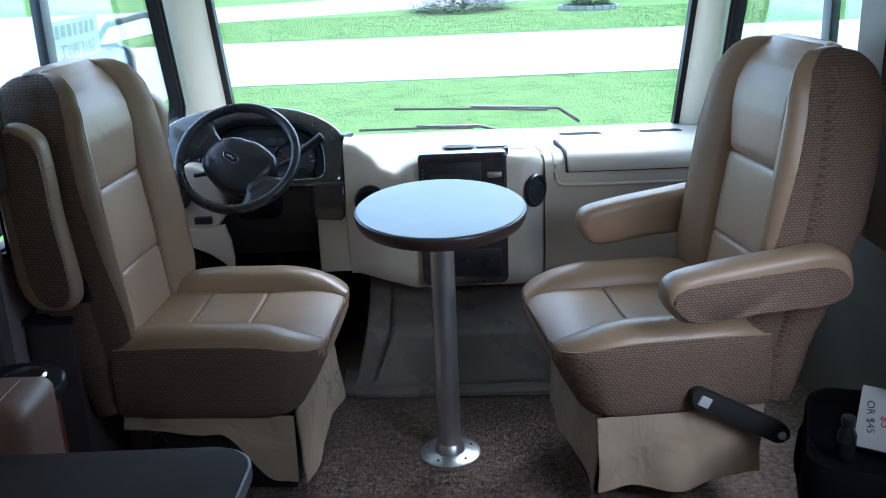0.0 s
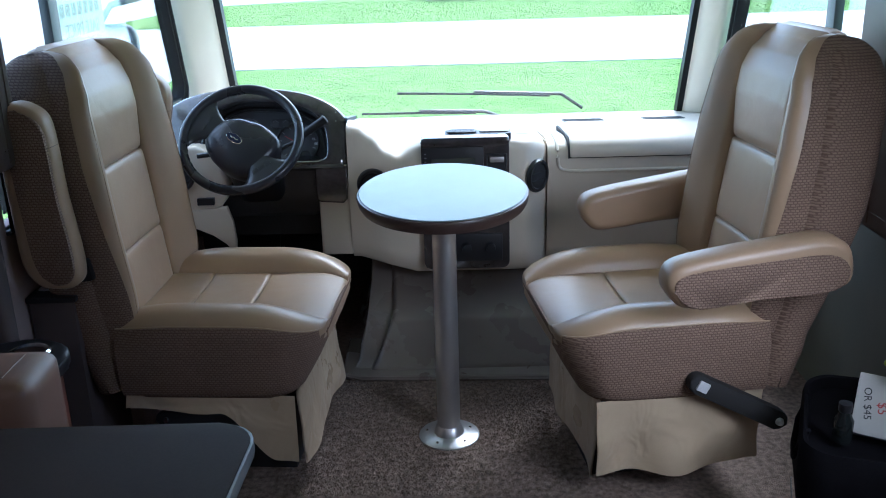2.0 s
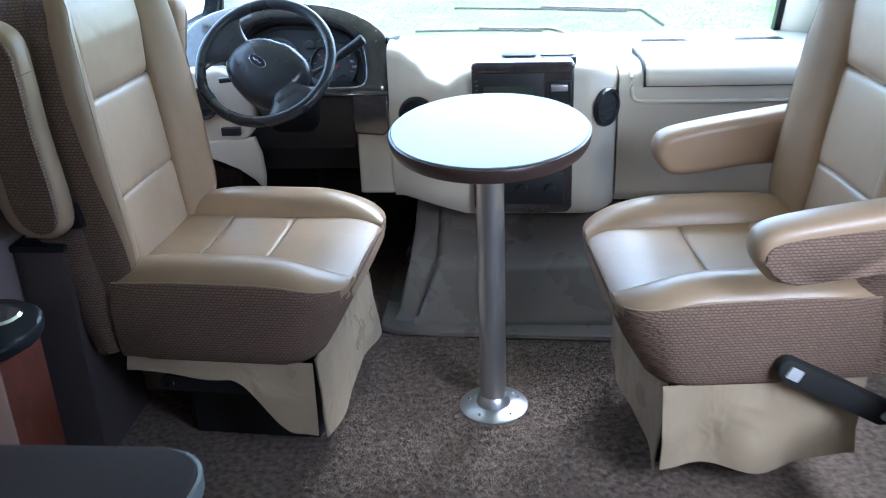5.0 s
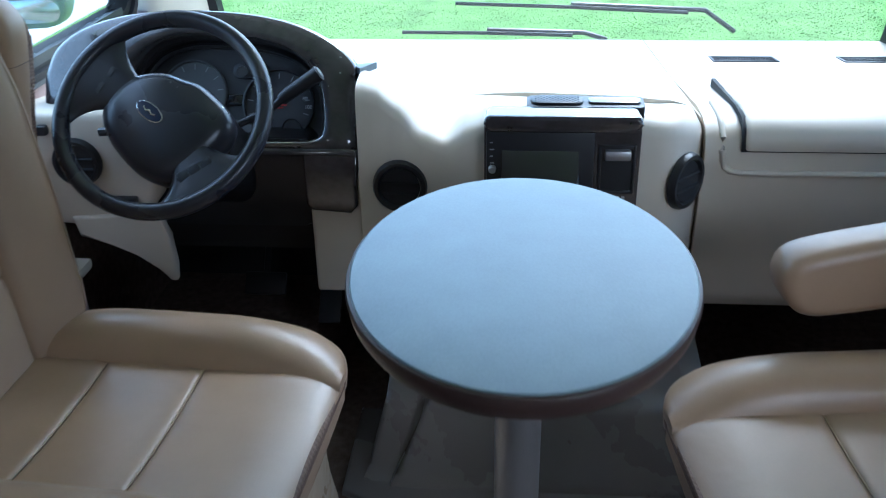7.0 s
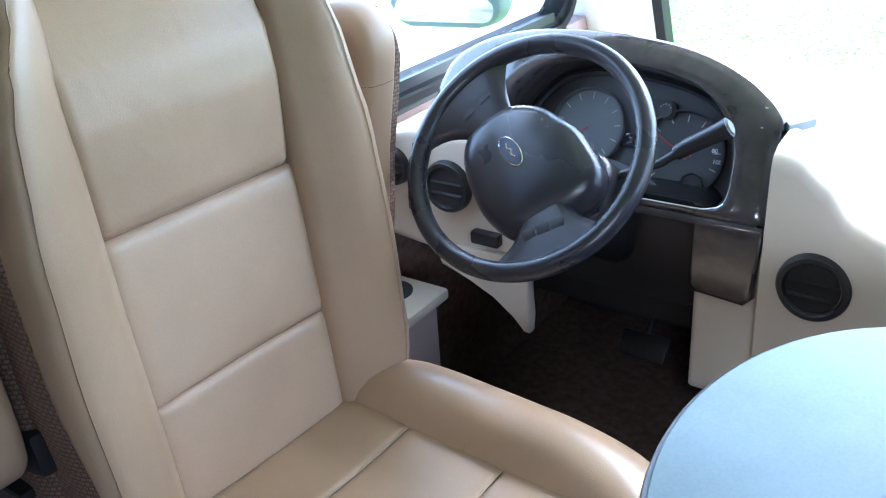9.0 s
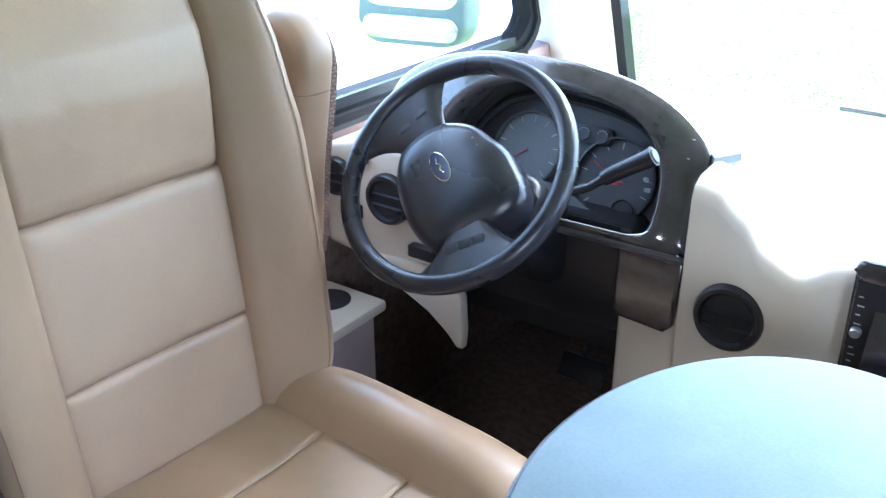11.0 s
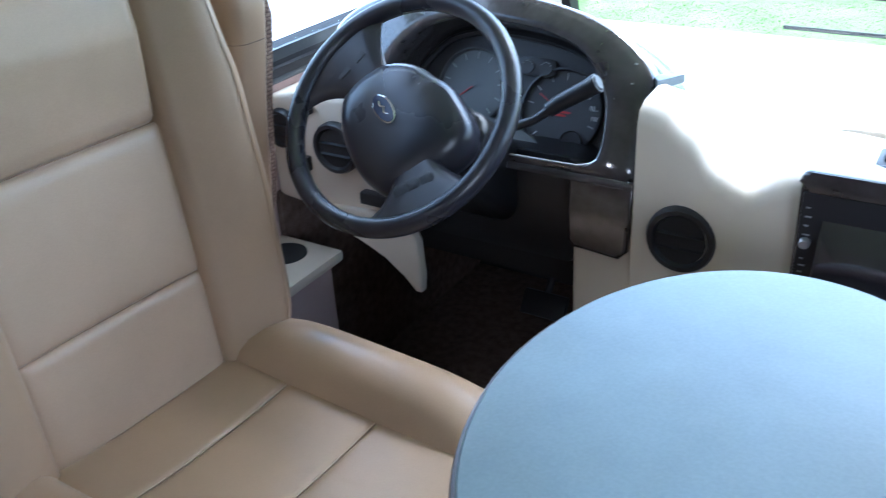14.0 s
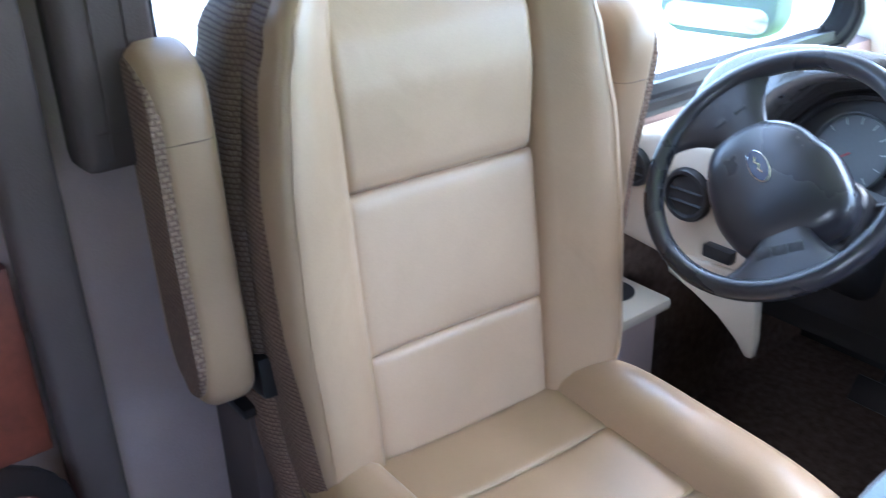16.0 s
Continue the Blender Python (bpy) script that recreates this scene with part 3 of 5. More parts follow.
    # pedestal and skirt
    part("pedestal", box(-0.17, 0.17, -0.17, 0.17, 0.0, 0.24, 0.01), DULLBLACK, seat)
    part("slide_rail", box(-0.25, 0.15, -0.225, -0.185, 0.225, 0.292, 0.006), BLACK, seat)
    part("slide_rail", box(-0.25, 0.15, 0.185, 0.225, 0.225, 0.292, 0.006), BLACK, seat)
    return seat


def skirt(parent, line, top, bottom, waves, seed, flare=0.012, arch=0.0):
    """A hanging vinyl flap along a line on the ground plan, rippled towards its hem."""
    rnd = random.Random(seed)
    ph = rnd.random() * 6
    pts = [Vector((*p, 0)) for p in line]
    n = 48
    seg = [(b - a).length for a, b in zip(pts, pts[1:])]
    total = sum(seg)
    cols = []
    for i in range(n + 1):
        d = total * i / n
        k = 0
        while k < len(seg) - 1 and d > seg[k]:
            d -= seg[k]
            k += 1
        p = pts[k].lerp(pts[k + 1], d / seg[k])
        tan = (pts[k + 1] - pts[k]).normalized()
        nor = Vector((tan.y, -tan.x, 0))
        col = []
        for j in range(9):
            t = j / 8
            rip = waves * (0.15 + 0.85 * t ** 0.8) * (math.sin(i / n * 9 + ph + 1.6 * t) + 0.5 * math.sin(i / n * 16 + 2 * ph - 2.2 * t))
            rip += 0.3 * waves * math.sin(3.0 * t * math.pi + i / n * 9 + ph) * math.sin(math.pi * t)
            hem = bottom + 0.008 * math.sin(i / n * 7.5 + ph) - arch * smooth_curve([(0.55, 0.0), (0.88, 1.0)], i / n)
            col.append(p + nor * (rip + flare * t) + Vector((0, 0, top + (hem - top) * t)))
        cols.append((col, nor))
    bm = bmesh.new()
    front = [[bm.verts.new(p) for p in c] for c, _ in cols]
    backs = [[bm.verts.new(p - nor * 0.004) for p in c] for c, nor in cols]
    for i in range(n):
        for j in range(8):
            bm.faces.new((front[i][j], front[i + 1][j], front[i + 1][j + 1], front[i][j + 1]))
            bm.faces.new((backs[i][j], backs[i][j + 1], backs[i + 1][j + 1], backs[i + 1][j]))
        bm.faces.new((front[i][8], front[i + 1][8], backs[i + 1][8], backs[i][8]))
    return part("skirt", bm, SKIRT, parent, "cream vinyl skirt")


driver = build_seat(pose(-0.600, 2.314, 0, 0, 0, -4.0), "tan leather driver seat with woven sides, turned inwards, armrests folded up", True, 6.5, 0.352, 0.336)
skirt(driver, [(-0.26, -0.278), (0.205, -0.278)], 0.292, 0.252, 0.003, 3, arch=0.16)
skirt(driver, [(0.212, -0.268), (0.215, 0.268)], 0.30, 0.085, 0.006, 5, 0.02)
passenger = build_seat(pose(0.548, 2.245, 0, 0, 0, 186.5), "tan leather passenger seat with woven sides, turned inwards, armrests down", False, 8.5, 0.352, 0.352)
skirt(passenger, [(0.195, 0.285), (-0.265, 0.278)], 0.295, 0.078, 0.017, 8, 0.012)
skirt(passenger, [(0.185, -0.265), (0.182, 0.27)], 0.30, 0.065, 0.006, 9, 0.014)
# recliner bar on the aisle side of the passenger seat
BAR = pose(-0.175, 0.298, 0.285, 0, -29, 0)
bar = part("recliner_bar", moved(prism(rounded(-0.155, 0.155, -0.026, 0.026, 0.025), "y", 0.0, 0.035, 0.008), BAR), DULLBLACK, passenger, "black plastic recliner bar")
part("button", moved(box(-0.016, 0.016, 0.033, 0.041, -0.014, 0.014, 0.003), BAR @ pose(0.118, 0, 0.0)), SILVER, bar, "silver square button")
part("bolt", moved(lathe([(0.0005, 0.008), (0.008, 0.008), (0.011, 0.0), (0.0115, -0.006)], 12), BAR @ pose(-0.13, 0.038, 0.0, -90, 0, 0)), SILVER, bar, "chrome bolt")
lever = part("slide_lever", moved(prism(rounded(-0.13, 0.13, -0.02, 0.02, 0.018), "y", 0, 0.02, 0.005), pose(-0.06, -0.272, 0.215)), BLACK, driver, "black slide lever")
for dx in (-0.10, 0.11):
    part("bolt", moved(lathe([(0.0005, 0.006), (0.007, 0.006), (0.009, 0.0)], 10), pose(-0.06 + dx, -0.274, 0.215, 90, 0, 0)), CHROME, lever)

# ---- pedestal table between the seats ----
table = thing("pedestal_table", pose(0, 2.3, 0), "oval grey laminate pedestal table with dark edge on an aluminium post", "table")


def oval_rings(rows, cy=0.035, n=72):
    return [[(x, y, z) for x, y in oval(0, cy, 0.245 - d, 0.316 - d, n)] for d, z in rows]


part("tabletop", loft(oval_rings([(0.030, 0.7600), (0.012, 0.7605), (0.006, 0.7735), (0.008, 0.7755), (0.02, 0.776), (0.12, 0.776), (0.22, 0.776)])), TABLETOP, table, "pale grey laminate top")
part("edge_band", loft(oval_rings([(0.0065, 0.7725), (0.002, 0.771), (0.0, 0.766), (0.003, 0.750), (0.010, 0.738), (0.022, 0.735), (0.06, 0.735)]), caps=False), TABLEDGE, table, "dark brown moulded edge band")
part("underside", loft(oval_rings([(0.03, 0.745), (0.03, 0.7355)])), TABLEDGE, table)
part("post", lathe([(0.0345, 0.735), (0.0345, 0.30), (0.0345, 0.03)], 36), STEEL, table, "brushed aluminium post")
part("floor_plate", lathe([(0.0345, 0.040), (0.040, 0.034), (0.046, 0.013), (0.088, 0.007), (0.093, 0.004), (0.093, 0.0), (0.01, 0.0)], 40), STEEL, table, "aluminium floor plate")
for k in range(5):
    a = math.tau * k / 5 + 0.4
    part("screw", moved(lathe([(0.0005, 0.0035), (0.004, 0.003), (0.0055, 0.0)], 8), pose(0.070 * math.cos(a), 0.070 * math.sin(a), 0.009)), CHROME, table)

# ---- engine cover hump ----
hump = thing("engine_cover", Matrix.Identity(4), "moulded grey vinyl engine cover rising under the dashboard", "engine cover", kind="structure")
part("flange", prism([(-0.37, 2.705), (-0.30, 2.672), (0.46, 2.640), (0.46, 3.0), (-0.37, 3.0)], "z", -0.002, 0.020, 0.012), GREYVINYL, hump, smooth=60)
rings = []
for y, z, w0, w1 in ((2.715, 0.012, -0.262, 0.40), (2.722, 0.035, -0.258, 0.40), (2.742, 0.045, -0.252, 0.40), (2.800, 0.165, -0.205, 0.38), (2.815, 0.182, -0.198, 0.375), (2.86, 0.196, -0.195, 0.37), (3.02, 0.25, -0.20, 0.36), (3.30, 0.42, -0.22, 0.35)):
    lo = -0.001
    rings.append([(w0 - 0.012 - z * 0.3, y, lo), (w0 - 0.006, y, z * 0.75), (w0 + 0.004, y, z - 0.010), (w0 + 0.022, y, z), (w1 - 0.022, y, z), (w1 - 0.004, y, z - 0.010), (w1, y, z * 0.7), (w1, y, lo)])
part("cover_shell", loft(rings), GREYVINYL, hump, smooth=50)
rings = []
for y, z, w0, w1 in ((2.722, 0.010, -0.335, 0.44), (2.735, 0.020, -0.330, 0.44), (2.775, 0.040, -0.318, 0.44), (2.825, 0.135, -0.300, 0.43), (2.86, 0.172, -0.290, 0.42), (3.02, 0.232, -0.285, 0.41), (3.30, 0.40, -0.285, 0.40)):
    rings.append([(w0 - 0.008, y, -0.001), (w0, y, z * 0.8), (w0 + 0.006, y, z - 0.006), (w0 + 0.020, y, z), (w1 - 0.02, y, z), (w1, y, z - 0.008), (w1, y, -0.001)])
part("outer_shell", loft(rings), GREYVINYL, hump, smooth=50)

# ---- dashboard ----
dash = thing("dashboard", Matrix.Identity(4), "cream moulded dashboard with flat top under the windscreen", "dashboard", kind="structure")
EDGE = [(-0.36, 0.850), (-0.293, 0.838), (-0.245, 0.805), (-0.20, 0.755), (-0.15, 0.735), (-0.10, 0.765), (-0.05, 0.785), (0.20, 0.785), (0.31, 0.775), (0.352, 0.760), (0.372, 0.735)]


def top_height(y):
    return 0.745 - 0.082 * max(0, min(1, (y - 3.1) / 0.85))


rings = []
for x in np.linspace(-0.330, 0.372, 50):
    zt = smooth_curve(EDGE, x)
    bend = 0.0 if x < 0.27 else 0.10 * ((x - 0.27) / 0.102) ** 2
    f = 2.915 + bend
    if x < -0.2:
        f += 0.02 * ((-0.2 - x) / 0.16)
    low = 0.30 + 0.06 * max(0, min(1, (-0.1 - x) / 0.2))
    bk = top_height(3.45)
    rings.append([(x, f + 0.035, low), (x, f + 0.015, low + 0.02), (x, f, low + 0.08), (x, f - 0.004, 0.60), (x, f, zt - 0.03), (x, f + 0.007, zt - 0.010), (x, f + 0.028, zt), (x, f + 0.10, zt + 0.006),
                  (x, 3.12 + bend * 0.5, 0.5 * zt + 0.5 * bk + 0.01), (x, 3.24, 0.28 * zt + 0.72 * bk), (x, 3.40, bk + 0.004), (x, 3.70, top_height(3.70)), (x, 4.018, top_height(3.95)), (x, 4.018, 0.60), (x, 3.55, 0.52), (x, 3.1, 0.40)])
part("centre_stack", loft(rings), CREAM, dash, smooth=50)
part("knee_pad", box(-0.440, -0.327, 2.940, 3.05, 0.375, 0.66, 0.010, 3), CREAM, dash)
rings = []
PAD_EDGE = [(-0.16, 3.33), (-0.11, 3.268), (-0.02, 3.222), (0.09, 3.185), (0.24, 3.135), (0.32, 3.105), (0.35, 3.085), (0.368, 3.03)]
for x in np.linspace(-0.155, 0.368, 40):
    i = max(k for k in range(len(PAD_EDGE) - 1) if PAD_EDGE[k][0] <= x)
    q0, q1, q2, q3 = (PAD_EDGE[max(0, min(len(PAD_EDGE) - 1, i + k))][1] for k in (-1, 0, 1, 2))
    f = (x - PAD_EDGE[i][0]) / (PAD_EDGE[i + 1][0] - PAD_EDGE[i][0])
    yf = 0.5 * (2 * q1 + (q2 - q0) * f + (2 * q0 - 5 * q1 + 4 * q2 - q3) * f * f + (3 * q1 - q0 - 3 * q2 + q3) * f ** 3)
    rise = min(1.0, (x + 0.155) / 0.16)
    zt = smooth_curve(EDGE, x)
    bk = top_height(3.45)
    base = lambda y: float(np.interp(y, [2.95, 3.015, 3.12, 3.24, 3.40, 3.70, 4.018], [zt, zt + 0.006, 0.5 * zt + 0.5 * bk + 0.01, 0.28 * zt + 0.72 * bk, bk + 0.004, top_height(3.70), top_height(3.95)]))
    ys = [yf, yf + 0.004, yf + 0.02, yf + 0.06, max(3.55, yf + 0.08), 4.015]
    up = [-0.004, 0.010, 0.014, 0.013, 0.006, 0.002]
    rings.append([(x, y, base(y) + k * rise - 0.003 * (1 - rise)) for y, k in zip(ys, up)] + [(x, 4.015, 0.62), (x, yf, base(yf) - 0.05)])
part("upper_pad", loft(rings), CREAM, dash, "raised cream pad", smooth=50)

# passenger half: recessed knee panel, ledge, glove box lid and top
prof = [(3.045, 0.312), (3.025, 0.318), (3.003, 0.36), (2.994, 0.60), (2.986, 0.66), (2.985, 0.69), (2.992, 0.72), (3.012, 0.740), (3.05, 0.751), (3.12, 0.752), (3.45, top_height(3.45)), (4.018, top_height(3.95)), (4.018, 0.58), (3.3, 0.45)]
rings = [[(x, y, z) for y, z in prof] for x in np.linspace(0.374, RIGHT - 0.002, 4)]
part("passenger_panel", loft(rings), CREAM, dash, smooth=60)
lid_prof = [(2.977, 0.702), (2.973, 0.717), (2.983, 0.744), (3.012, 0.763), (3.08, 0.767), (3.34, 0.746), (3.34, 0.715), (3.03, 0.706)]
part("glove_lid", prism(lid_prof, "x", 0.450, 1.125, 0.012, 4), CREAM, dash, "cream padded glove box lid", smooth=60)
part("lid_gap", prism([(y + 0.005, z - (0.002 if z > 0.72 else 0.004)) for y, z in lid_prof], "x", 0.4455, 1.130, 0.0), DULLBLACK, dash, "dark gap round the lid")
ridge = [(0.408, 3.14, 0.752), (0.408, 3.05, 0.751), (0.408, 3.018, 0.743), (0.408, 2.996, 0.724), (0.408, 2.987, 0.700), (0.410, 2.986, 0.678), (0.416, 2.9855, 0.664), (0.428, 2.986, 0.655), (0.445, 2.986, 0.652), (0.50, 2.986, 0.651), (0.85, 2.986, 0.651), (1.20, 2.986, 0.651)]
part("recess_lip", tube(ridge, 0.0065, 8), CREAM, dash, smooth=80)
# driver half: top and backing behind the binnacle
prof = [(3.10, 0.60), (3.06, 0.70), (3.12, 0.745), (3.45, top_height(3.45)), (4.018, top_height(3.95)), (4.018, 0.58), (3.3, 0.45)]
part("driver_top", loft([[(x, y, z + 0.0005) for y, z in prof] for x in np.linspace(LEFT + 0.002, -0.3305, 4)]), CREAM, dash)

for x0 in (0.519, 0.862):
    v = thing("dash_vent", Matrix.Translation((x0 + 0.085, 3.714, top_height(3.714))) @ Matrix.Rotation(radians(-5.5), 4, "X"), "dark demister slot let into the dashboard top", "vent", "demister slots")
    part("frame", joined([box(-0.088, 0.088, -0.040, -0.033, -0.004, 0.006, 0.002), box(-0.088, 0.088, 0.033, 0.040, -0.004, 0.006, 0.002), box(-0.088, -0.081, -0.033, 0.033, -0.004, 0.006, 0.002), box(0.081, 0.088, -0.033, 0.033, -0.004, 0.006, 0.002)]), BLACK, v)
    part("backing", box(-0.081, 0.081, -0.033, 0.033, -0.006, 0.0035), DULLBLACK, v)
    for k in range(5):
        part("slat", box(-0.08, 0.08, -0.026 + 0.0125 * k, -0.023 + 0.0125 * k, 0.0036, 0.0065), BLACK, v)


def round_vent(m, r, label):
    v = thing("air_vent", m, label, "vent", "round air vents")
    part("ring", lathe([(r * 0.72, 0.004), (r * 0.80, 0.012), (r * 0.93, 0.012), (r, 0.004), (r, -0.004)], 32), BLACK, v)
    part("bowl", lathe([(r * 0.72, 0.006), (r * 0.66, -0.002), (r * 0.3, -0.004), (0.001, -0.004)], 32), DULLBLACK, v)
    for k in (-0.6, 0.6):
        y = k * r * 0.36
        half = math.sqrt((r * 0.7) ** 2 - y * y)
        part("vane", moved(box(-half, half, -0.001, 0.001, -0.009, 0.007), pose(0, y, 0.004, 28, 0, 0)), BLACK if label.endswith("panel") else DULLBLACK, v)
    part("vane_bar", box(-0.003, 0.003, -r * 0.62, r * 0.62, 0.0, 0.005, 0.001), DULLBLACK, v)
    return v


round_vent(pose(-0.244, 2.918, 0.640, 90, 0, 0), 0.057, "round black air vent beside the steering column")
round_vent(pose(0.332, 2.948, 0.648, 90, 0, 50), 0.060, "round black air vent on the rounded dashboard corner")

# radio and controls in the centre stack
stack = thing("radio_panel", pose(0.078, 2.900, 0.004, 0, 0, 0), "dark gloss centre panel with a touch-screen radio", "radio")
part("bezel", prism(rounded(-0.150, 0.152, 0.325, 0.800, 0.022), "y", -0.012, 0.03, 0.006), WOODGRAIN, stack, "dark burl surround")
part("hood", moved(prism(rounded(-0.151, 0.153, 0.772, 0.802, 0.014), "y", -0.026, 0.034, 0.009, 4), pose(0, 0, 0)), WOODGRAIN, stack, "glossy dark hood", smooth=60)
rad = part("radio", box(-0.146, 0.064, -0.019, 0.0, 0.596, 0.768, 0.004), BLACK, stack, "black radio face")
part("screen", moved(box(-0.075, 0.075, -0.002, 0.004, -0.061, 0.061, 0.002), pose(-0.041, -0.042, 0.674, -24, 0, 0)), SCREEN, rad, "dark glossy screen")
part("knob", moved(lathe([(0.0005, 0.010), (0.006, 0.010), (0.0075, 0.008), (0.008, 0.0)], 16), pose(-0.134, -0.019, 0.692, 90, 0, 0)), STEEL, rad)
for k, z in enumerate((0.745, 0.731, 0.717, 0.703, 0.665, 0.654, 0.643, 0.632)):
    part("key", box(-0.139, -0.133 + 0.003 * (k % 2), -0.0200, -0.018, z, z + 0.0022), GAUGEMARK, rad)
cub = part("cubby", joined([box(0.076, 0.140, -0.016, -0.006, 0.735, 0.742, 0.002), box(0.076, 0.140, -0.016, -0.006, 0.640, 0.647, 0.002), box(0.072, 0.078, -0.016, -0.006, 0.640, 0.742, 0.002), box(0.138, 0.144, -0.016, -0.006, 0.640, 0.742, 0.002)]), BLACK, stack, "open cubby")
part("flap", box(0.084, 0.134, -0.024, -0.008, 0.712, 0.732, 0.004), STEEL, cub, "pale grey flap")
part("recess", box(0.080, 0.138, -0.0135, -0.010, 0.648, 0.708, 0.001), DULLBLACK, cub)
for k in range(4):
    part("print", box(0.092 + 0.010 * k, 0.098 + 0.010 * k, -0.0145, -0.013, 0.630, 0.634), GAUGEMARK, cub)
low = part("climate_control", box(-0.125, 0.128, -0.017, 0.0, 0.352, 0.455, 0.006), BLACK, stack, "black climate control face")
for x in (-0.07, 0.0, 0.085):
    part("knob", moved(lathe([(0.0005, 0.018), (0.015, 0.017), (0.018, 0.0)], 20), pose(x, -0.017, 0.405, 90, 0, 0)), BLACK, low)
grille = thing("top_grille", pose(0.115, 2.966, 0.813, 4, 0, 0), "black speaker grille on the dashboard top behind the radio", "grille")
part("frame", prism(rounded(-0.105, 0.125, -0.03, 0.03, 0.008), "z", -0.045, -0.006, 0.003), BLACK, grille)
part("speaker_pad", prism(rounded(-0.098, 0.006, -0.021, 0.021, 0.016), "z", -0.010, -0.001, 0.003), BLACK, grille, "raised black speaker mesh")
dot = None
for k in range(16):
    for j in range(4):
        if dot is None:
            dot = part("mesh_dot", box(-0.0016, 0.0016, -0.0022, 0.0022, -0.0012, 0.0008), ALU, grille)
            dot_mesh = dot.data
        else:
            dot = new("mesh_dot", dot_mesh)
            dot.parent = grille
        dot.location = (-0.088 + 0.0056 * k, -0.0135 + 0.009 * j + 0.0045 * (k % 2) - 0.002, -0.0006)
part("bar", prism(rounded(0.016, 0.118, -0.014, 0.014, 0.008), "z", -0.008, -0.002, 0.002), WOODGRAIN, grille, "glossy dark bar")

# ---- instrument binnacle ----
bin_m = pose(-0.669, 3.004, 0.822, -26, 0, 0)
pod = thing("instrument_binnacle", bin_m, "dark burl instrument binnacle with hooded gauges", "instrument panel")
ARCH = [(-0.34, 0.02), (-0.315, 0.080), (-0.25, 0.125), (-0.15, 0.152), (-0.03, 0.160), (0.09, 0.154), (0.18, 0.138), (0.25, 0.112), (0.30, 0.080), (0.328, 0.050), (0.335, 0.03)]


def dense(points, per=6):
    """The open line drawn smoothly through its points."""
    p, out = [Vector((*q, 0)) for q in points], []
    for i in range(len(p) - 1):
        a, b, c, d = p[max(0, i - 1)], p[i], p[i + 1], p[min(len(p) - 1, i + 2)]
        for k in range(per):
            t = k / per
            q = 0.5 * (2 * b + (c - a) * t + (2 * a - 5 * b + 4 * c - d) * t * t + (3 * b - a - 3 * c + d) * t ** 3)
            out.append((q.x, q.y))
    return out + [points[-1]]


outer = [(-0.34, -0.138)] + dense(ARCH) + [(0.336, -0.138)]
inner = [(-0.168, -0.08), (-0.166, -0.02), (-0.150, 0.03), (-0.108, 0.078), (-0.062, 0.097), (-0.016, 0.104), (0.089, 0.099), (0.169, 0.083), (0.218, 0.054), (0.253, 0.005), (0.264, -0.05), (0.262, -0.094), (0.248, -0.113), (0.225, -0.118), (-0.14, -0.118)]
inner = dense(inner[:-1]) + inner[-1:]


def ring_of(n, pts):
    """The closed outline again with n evenly spread points."""
    ps = [Vector((*p, 0)) for p in pts]
    seg = [(ps[(i + 1) % len(ps)] - p).length for i, p in enumerate(ps)]
    total = sum(seg)
    out = []
    for k in range(n):
        d = total * k / n
        i = 0
        while d > seg[i]:
            d -= seg[i]
            i += 1
        out.append(ps[i].lerp(ps[(i + 1) % len(ps)], d / seg[i]))
    return out


def around(pts, n=96):
    """Points of an outline by direction from its middle, so that rings match."""
    ps = ring_of(1200, pts)
    out = []
    for k in range(n):
        a = math.tau * k / n
        d = Vector((math.cos(a), 0.42 * math.sin(a), 0)).normalized()
        out.append(max(ps, key=lambda p: Vector((p.x, p.y + 0.005, 0)).normalized().dot(d)))
    return out


o, i_ = around(outer), around(inner)
lerp = lambda t, d: [(a.x + (b.x - a.x) * t, d, a.y + (b.y - a.y) * t) for a, b in zip(o, i_)]
part("surround", loft([lerp(0, 0.20), lerp(0, 0.034), lerp(0.02, 0.016), lerp(0.06, 0.005), lerp(0.13, -0.001), lerp(0.35, -0.006), lerp(0.70, -0.011), lerp(0.90, -0.013), lerp(0.97, -0.009), lerp(1.0, 0.002), lerp(1.02, 0.03), lerp(1.03, 0.085)], caps=False), WOODGRAIN, pod, "glossy dark burl surround", smooth=60)
trim = [Vector((0.05 + (p.x - 0.05) * 0.93, 0.060, (p.y + 0.01) * 0.93 - 0.01)) for p in i_]
part("trim", tube(trim + trim[:1], 0.0014, 6), BLACK, pod, "thin black trim line")
low_trim = [Vector((x, -0.010, z)) for x, z in dense(((0.274, 0.0), (0.277, -0.04), (0.276, -0.075), (0.266, -0.102), (0.243, -0.114), (0.20, -0.117), (0.0, -0.118), (-0.10, -0.118)), 4)]
part("bright_trim", tube(low_trim, 0.0018, 6), STEEL, pod, "thin bright trim line")
part("gauge_board", prism(inner, "y", 0.082, 0.09), GAUGE, pod, "charcoal gauge board")
